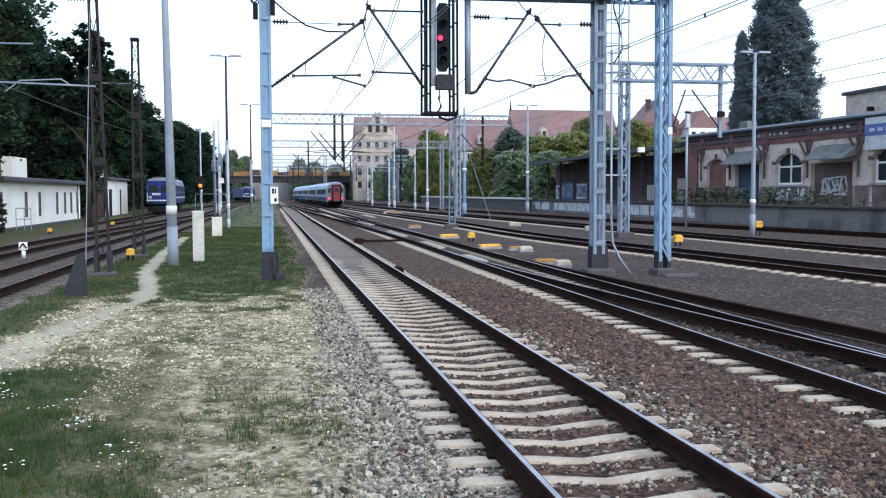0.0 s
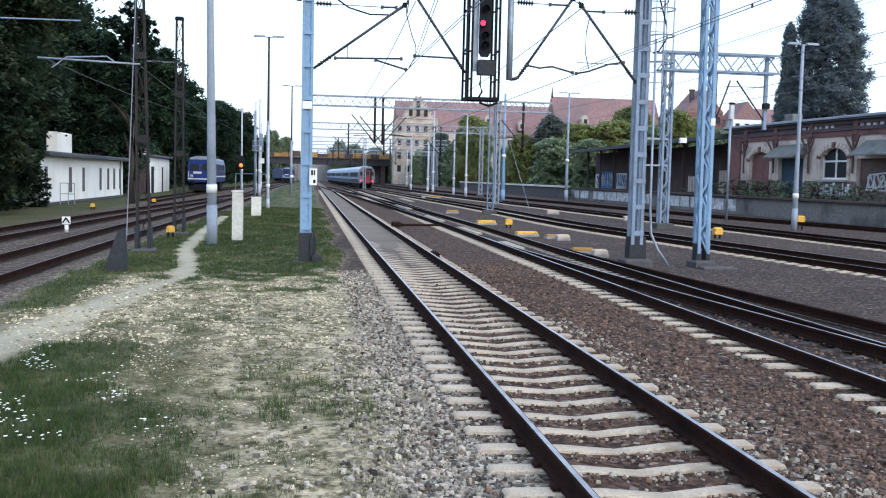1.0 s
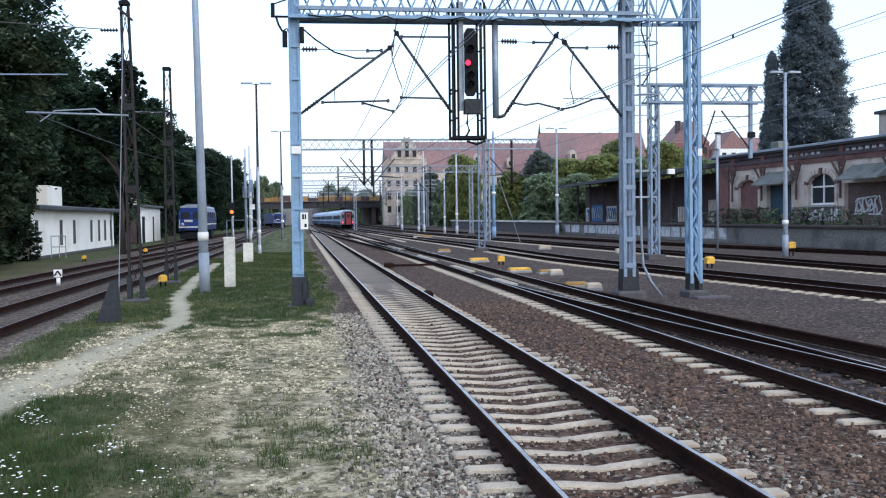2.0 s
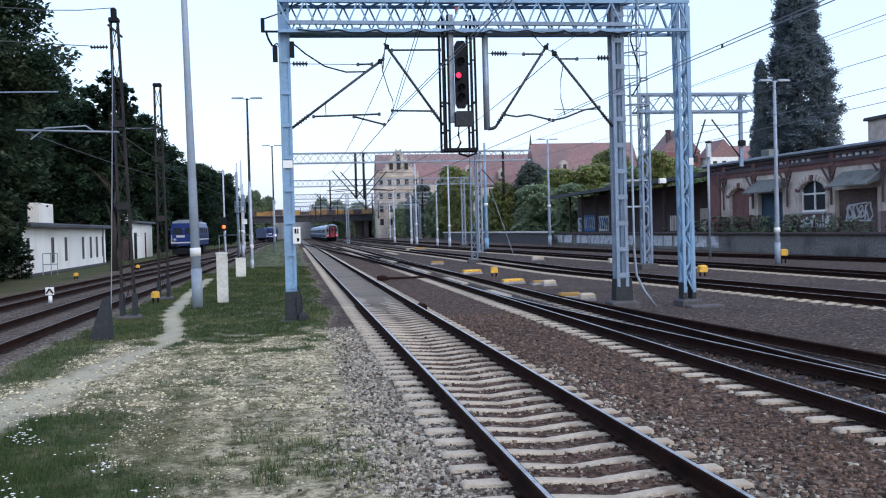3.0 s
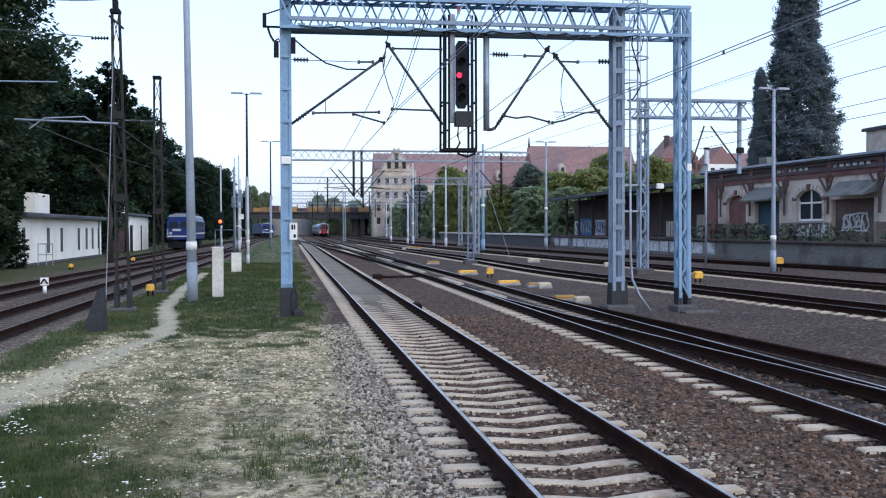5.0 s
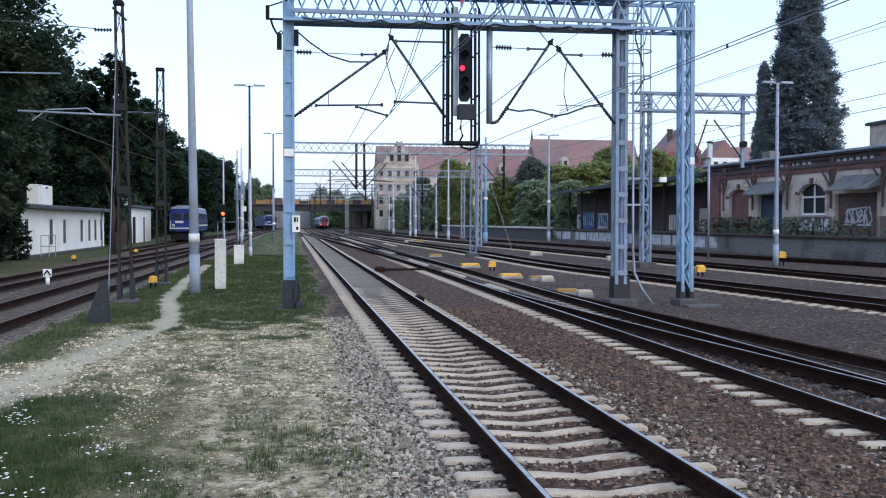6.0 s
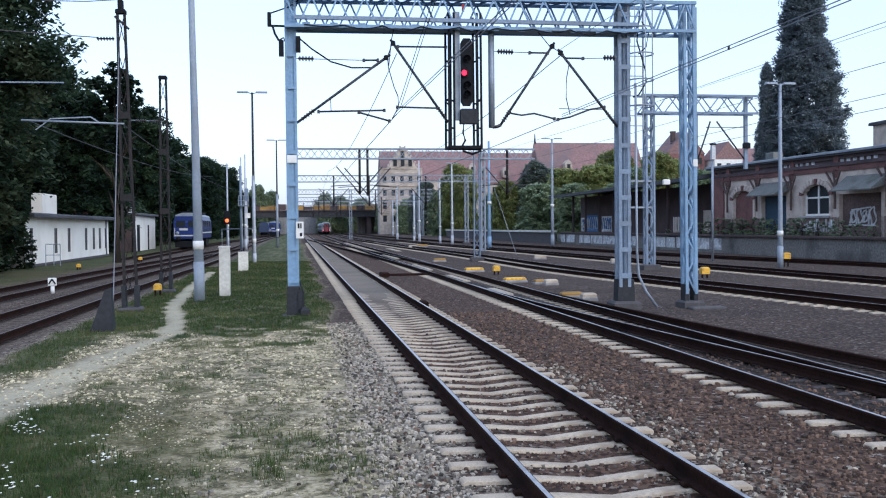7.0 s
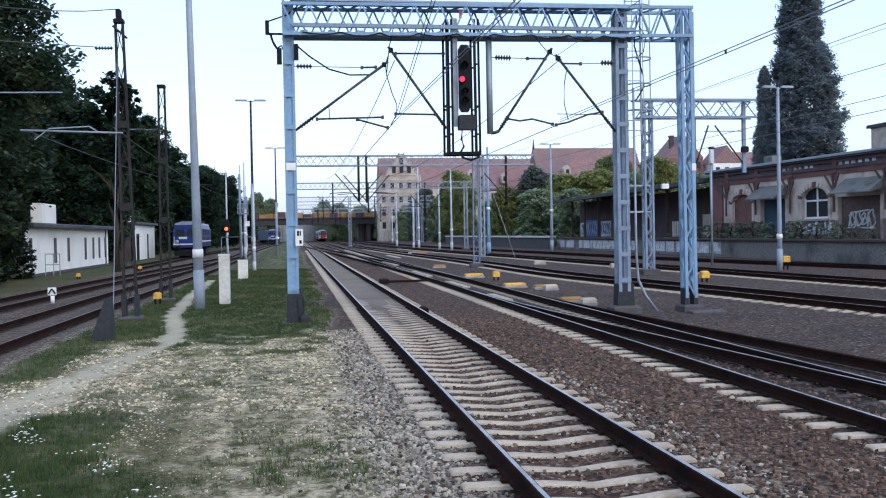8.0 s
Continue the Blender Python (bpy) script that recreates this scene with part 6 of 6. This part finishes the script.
def column_shape(t):
    return (0.55 + 0.45 * math.sin(math.pi * min(1, t * 1.25 + 0.12))) * (1 - t**3.5) ** 0.5


def tree(name, x, y, h, r, mat, label, count=2600, leaf=0.28, shape=round_shape, low=0.22, seed=1, clump=0.0):
    t = thing(name, x, y, -0.05, label, "tree", "trees", rz=seed * 47 % 360)
    rnd = random.Random(seed)
    g = Geo()
    g.tube([(0, 0, 0), (0.1, 0.05, h * 0.2), (-0.05, 0.1, h * 0.5), (0.1, 0, h * 0.85)], max(0.18, h * 0.022), 8, 0, 0.04)
    for k in range(7):
        a, z = rnd.uniform(0, 6.28), h * rnd.uniform(0.2, 0.6)
        g.tube([(0, 0, z), (math.cos(a) * r * 0.35, math.sin(a) * r * 0.35, z + h * 0.09), (math.cos(a) * r * 0.62, math.sin(a) * r * 0.62, z + h * 0.14)], h * 0.009, 5, 0, 0.02)
    part("trunk", g, BARK, t)
    c = part("crown", leaf_crown((r, h * (1 - low)), count, leaf, shape, seed, clump), mat, t)
    c.location = (0, 0, h * low)
    return t


BROAD = "broad dark green tree with dense hanging foliage"
a1 = tree("broadleaf_tree", -20.4, 55.0, 29, 9.5, LEAFBROAD, BROAD, 170000, 0.20, low=0.13, seed=1)
# Added tree, standing in for the shaded lower crown behind it.
tree("broadleaf_tree", -16.4, 50, 9.2, 3.6, LEAFBROAD, "low tree added for the shaded lower part of the tall crown", 18000, 0.2, low=0.08, seed=31)
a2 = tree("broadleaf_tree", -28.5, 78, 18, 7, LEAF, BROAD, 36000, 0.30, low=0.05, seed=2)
a3 = tree("broadleaf_tree", -28, 98, 17, 7, LEAF, BROAD, 34000, 0.30, low=0.04, seed=3)
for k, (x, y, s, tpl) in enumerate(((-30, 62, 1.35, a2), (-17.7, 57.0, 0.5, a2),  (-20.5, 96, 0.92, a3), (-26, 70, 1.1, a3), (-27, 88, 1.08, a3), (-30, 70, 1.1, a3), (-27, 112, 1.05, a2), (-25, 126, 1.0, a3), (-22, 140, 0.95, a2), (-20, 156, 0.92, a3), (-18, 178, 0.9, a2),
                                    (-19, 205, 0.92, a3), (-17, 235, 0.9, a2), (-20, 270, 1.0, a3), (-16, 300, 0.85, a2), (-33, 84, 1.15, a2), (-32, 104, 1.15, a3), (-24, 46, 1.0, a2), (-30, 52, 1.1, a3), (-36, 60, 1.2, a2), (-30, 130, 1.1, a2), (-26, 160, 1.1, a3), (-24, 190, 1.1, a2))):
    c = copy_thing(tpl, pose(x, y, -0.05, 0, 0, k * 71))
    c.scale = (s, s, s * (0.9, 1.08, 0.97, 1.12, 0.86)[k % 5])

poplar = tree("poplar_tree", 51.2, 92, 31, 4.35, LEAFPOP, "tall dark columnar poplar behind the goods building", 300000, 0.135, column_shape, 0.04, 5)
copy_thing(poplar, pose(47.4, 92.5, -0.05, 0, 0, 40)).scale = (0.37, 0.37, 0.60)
tree("broadleaf_tree", -12.6, 72, 13.8, 2.7, LEAF, "slim dark tree with an open crown beside the low building", 5200, 0.24, low=0.55, seed=21)
y1 = tree("broadleaf_tree", 48, 150, 12.0, 5.0, LEAFYEL, "yellow-green tree behind the loading ramp", 42000, 0.25, low=0.05, seed=6)
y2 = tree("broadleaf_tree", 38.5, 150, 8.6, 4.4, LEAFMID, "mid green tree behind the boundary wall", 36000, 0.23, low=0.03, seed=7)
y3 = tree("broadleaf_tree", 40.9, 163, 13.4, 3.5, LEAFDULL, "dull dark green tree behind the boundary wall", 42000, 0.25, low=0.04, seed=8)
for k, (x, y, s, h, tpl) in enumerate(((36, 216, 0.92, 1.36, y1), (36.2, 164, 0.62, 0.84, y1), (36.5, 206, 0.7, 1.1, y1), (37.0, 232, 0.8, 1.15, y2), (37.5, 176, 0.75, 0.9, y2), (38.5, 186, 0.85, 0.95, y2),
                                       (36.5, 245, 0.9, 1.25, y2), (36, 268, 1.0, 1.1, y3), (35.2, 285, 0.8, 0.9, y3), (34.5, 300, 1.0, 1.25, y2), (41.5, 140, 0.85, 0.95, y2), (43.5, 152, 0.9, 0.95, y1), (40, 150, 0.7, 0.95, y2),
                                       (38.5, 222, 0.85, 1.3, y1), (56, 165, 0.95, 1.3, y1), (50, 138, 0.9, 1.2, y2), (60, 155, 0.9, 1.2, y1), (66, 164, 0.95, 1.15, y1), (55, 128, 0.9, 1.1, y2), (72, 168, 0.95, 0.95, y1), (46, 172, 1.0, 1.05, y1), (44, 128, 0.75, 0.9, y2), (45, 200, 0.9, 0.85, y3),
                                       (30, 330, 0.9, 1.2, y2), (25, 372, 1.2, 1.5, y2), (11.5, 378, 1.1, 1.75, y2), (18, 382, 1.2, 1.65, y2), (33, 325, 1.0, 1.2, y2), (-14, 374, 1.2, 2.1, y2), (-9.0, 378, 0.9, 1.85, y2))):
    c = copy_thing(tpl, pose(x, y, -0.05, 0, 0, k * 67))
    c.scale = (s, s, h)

b1 = tree("bush", -17.7, 58.5, 6.2, 2.6, LEAF, "dark leafy bush at the corner of the low building", 9000, 0.16, low=0.02, seed=9)
for k, (x, y, s) in enumerate(((-16.4, 62.4, 0.36), (-19, 52, 1.0), (-17.5, 48, 0.8), (-20, 44, 1.0), (-16.5, 45, 0.65))):
    copy_thing(b1, pose(x, y, -0.05, 0, 0, k * 80)).scale = (s, s, s)
w1 = tree("bush", 35.6, 73.5, 1.5, 1.0, LEAFMID, "low weeds growing on the ramp by the wall", 700, 0.1, low=0.0, seed=11)
w1.location.z = 1.3
for k, (y, s) in enumerate(((76, 1.0), (79, 1.2), (82, 1.0), (70, 0.6), (67.5, 0.8), (61, 0.6), (58, 0.8), (86, 0.7), (90, 0.5), (63, 1.0), (64.6, 1.2), (66, 1.1), (68.8, 1.2), (71, 1.0), (72.2, 1.3), (74.8, 1.2), (77.5, 1.3), (80.5, 1.1), (59.5, 1.0), (56.5, 0.7), (54, 0.6))):
    copy_thing(w1, pose(35.8 + 0.3 * (k % 2), y, 1.3, 0, 0, k * 50)).scale = (s, s, s * 0.8)


# ---- near ground cover ----
def ballast_stones():
    rnd = random.Random(4)
    for name, mat, boxes in (("pale_ballast", STONEPALE, ((0.7, 1.95, 6.0, 24.0, 8500), (3.9, 6.3, 6.5, 15.0, 160), (2.0, 3.4, 6.0, 16.0, 1500), (3.3, 4.4, 6.0, 16.0, 1800), (0.3, 1.0, 6.5, 14.0, 900), (-0.9, 0.6, 7.0, 13.5, 250))),
                             ("brown_ballast", STONEBROWN, ((3.4, 6.4, 6.5, 26.0, 9000), (1.9, 3.5, 6.0, 22.0, 4200), (0.9, 1.9, 6.0, 22.0, 600), (6.3, 7.9, 8.5, 22.0, 1800)))):
        g = Geo()
        for x0, x1, ya, yb, count in boxes:
            for _ in range(count):
                y = ya + (yb - ya) * rnd.random() ** 1.6
                x = rnd.uniform(x0, x1)
                on_sleeper = ((y - 4.5 + 0.3) % 0.6) > 0.43 or ((y - 4.5) % 0.6) < 0.13
                if 1.55 < x < 3.9 and on_sleeper and rnd.random() < 0.96:
                    continue
                if any(abs(x - r) < 0.09 for r in (1.956, 3.464, 6.37, 7.87)):
                    continue
                s = rnd.uniform(0.007, 0.036) * rnd.uniform(0.5, 1.0) * (0.75 if 1.4 < x < 4.0 else 1.0)
                z = ground_height(x, y) + s * 0.3
                a = rnd.uniform(0, 6.28)
                ca, sa = math.cos(a), math.sin(a)
                vs = []
                for u, v, w in ((-1, -1, -1), (1, -1, -1), (1, 1, -1), (-1, 1, -1), (-0.7, -0.6, 1), (0.7, -0.7, 0.8), (0.6, 0.7, 1), (-0.6, 0.6, 0.7)):
                    u, v, w = (q * s * rnd.uniform(0.65, 1.25) for q in (u, v, w))
                    vs.append((x + u * ca - v * sa, y + u * sa + v * ca, z + w * 0.8))
                g.add(vs, [(0, 1, 5, 4), (1, 2, 6, 5), (2, 3, 7, 6), (3, 0, 4, 7), (4, 5, 6, 7)])
        solid(name, g, mat, "loose broken ballast stones around the rails", "ballast", kind="stuff")


def verge_clods():
    rnd = random.Random(14)
    g = Geo()
    for k in range(34000):
        big = k % 3 == 0
        y = rnd.uniform(13.0, 22.0) if big else 7.0 + 16 * rnd.random() ** 1.1
        x = rnd.uniform(-4.6, 1.0)
        a, t, v = masks(x, y)
        if v < 0.4 or a > 0.5 or rnd.random() < a + 0.6 * t or noise.noise((x * 2.3, y * 1.6, 5)) < rnd.uniform(-0.3, 0.3):
            continue
        s = rnd.uniform(0.011, 0.033) if big else rnd.uniform(0.005, 0.016)
        z = ground_height(x, y) + s * 0.05
        q = rnd.uniform(0, 6.28)
        n = 6
        vs = []
        for h, m in ((-0.3, 1.0), (0.25, 0.9), (0.5, 0.45)):
            for i in range(n):
                w = s * m * rnd.uniform(0.6, 1.35)
                vs.append((x + w * math.cos(q + 6.283 * i / n), y + w * math.sin(q + 6.283 * i / n), z + s * h * rnd.uniform(0.6, 1.3)))
        fs = [(r * n + i, r * n + (i + 1) % n, r * n + n + (i + 1) % n, r * n + n + i) for r in (0, 1) for i in range(n)] + [tuple(range(2 * n, 3 * n))]
        g.add(vs, fs)
    solid("dirt_clods", g, CLOD, "pale dry clods and pebbles on the worn verge", "pebbles", kind="stuff")


ballast_stones()
verge_clods()


def grass_cover():
    rnd = random.Random(8)
    green, dry, flowers = Geo(), Geo(), Geo()
    for _ in range(120000):
        y = 6.0 + 62 * rnd.random() ** 2.0
        x = rnd.uniform(-5.6, 1.1) if y > 12 else rnd.uniform(-5.0, 1.0)
        a, t, v = masks(x, y)
        if t > 0.2 or v < 0.3:
            continue
        tall = a > 0.35
        if rnd.random() > (a * 0.95 if tall else 0.55) or (not tall and noise.noise((x * 2.9, y * 2.1, 15)) < 0.09):
            continue
        g = green if rnd.random() < (0.85 if tall else 0.8) else dry
        h = rnd.uniform(0.025, 0.07) * (1.1 if tall else 0.7) * (1.0 + 0.25 * (y > 22))
        if tall and y < 14.5:
            h *= 1.2 + 1.6 * max(0.0, noise.noise((x * 1.7, y * 1.2, 31)))
        z = ground_height(x, y) - 0.01
        for _ in range(3):
            q, lean = rnd.uniform(0, 6.28), rnd.uniform(0.1, 0.7) * h
            px, py = x + rnd.uniform(-0.03, 0.03), y + rnd.uniform(-0.03, 0.03)
            w = rnd.uniform(0.002, 0.004) * (1 + y * 0.05)
            c, s = math.cos(q), math.sin(q)
            k = len(g.v)
            g.v += [(px - s * w, py + c * w, z), (px + s * w, py - c * w, z), (px + c * lean, py + s * lean, z + h)]
            g.f.append((k, k + 1, k + 2))
    spots = [(-3.05, 11.6, 0.11, 34), (-2.75, 9.3, 0.09, 30), (-2.6, 8.8, 0.12, 28), (-1.85, 9.75, 0.07, 20), (-2.25, 10.5, 0.12, 12), (-3.35, 12.6, 0.14, 14), (-1.9, 11.4, 0.35, 6), (-1.35, 8.7, 0.12, 10), (-2.5, 13.4, 0.35, 6), (-3.4, 10.3, 0.12, 16), (-2.2, 8.3, 0.10, 14)]
    for x, y, s in [(rnd.gauss(cx, s), rnd.gauss(cy, s * 1.5), s) for cx, cy, s, n in spots for _ in range(n)]:
        z = ground_height(x, y) + rnd.uniform(0.06, 0.16)
        r = rnd.uniform(0.009, 0.021)
        k = len(flowers.v)
        flowers.v.append((x, y, z + 0.006))
        flowers.v += [(x + r * math.cos(q), y + r * math.sin(q), z) for q in [6.283 * i / 6 for i in range(6)]]
        flowers.f += [(k, k + 1 + i, k + 1 + (i + 1) % 6) for i in range(6)]
    for g, n, m, l in ((green, "grass", GRASS, "short worn green grass on the verge"), (dry, "dry_grass", DRYGRASS, "dry straw-coloured grass on the verge"), (flowers, "white_flowers", PETAL, "small white flowers in the grass")):
        g.m, g.s = [0] * len(g.f), [False] * len(g.f)
        solid(n, g, m, l, "grass" if n != "white_flowers" else "flowers", kind="stuff")


grass_cover()


# ---- what moves ----
def motions():
    rows = [(0.0, pose(10.2, 153.0, 0.0, 0, 0, 1.0)), (0.6, pose(10.2, 164.0, 0.0, 0, 0, 1.2)), (1.2, pose(10.1, 178.0, 0.0, 0, 0, 1.8)), (1.7, pose(9.8, 189.0, 0.0, 0, 0, 2.0)), (2.8, pose(8.9, 218.0, 0.0, 0, 0, 0.9)),
            (3.5, pose(9.2, 237.0, 0.0, 0, 0, 0.0)), (4.5, pose(9.6, 263.0, 0.0, 0, 0, -0.3)), (6.0, pose(9.9, 297.0, 0.0, 0, 0, -0.2)), (7.0, pose(9.9, 316.0, 0.0)), (8.0, pose(9.4, 331.0, 0.0))]
    walk(TRAIN, rows)


motions()
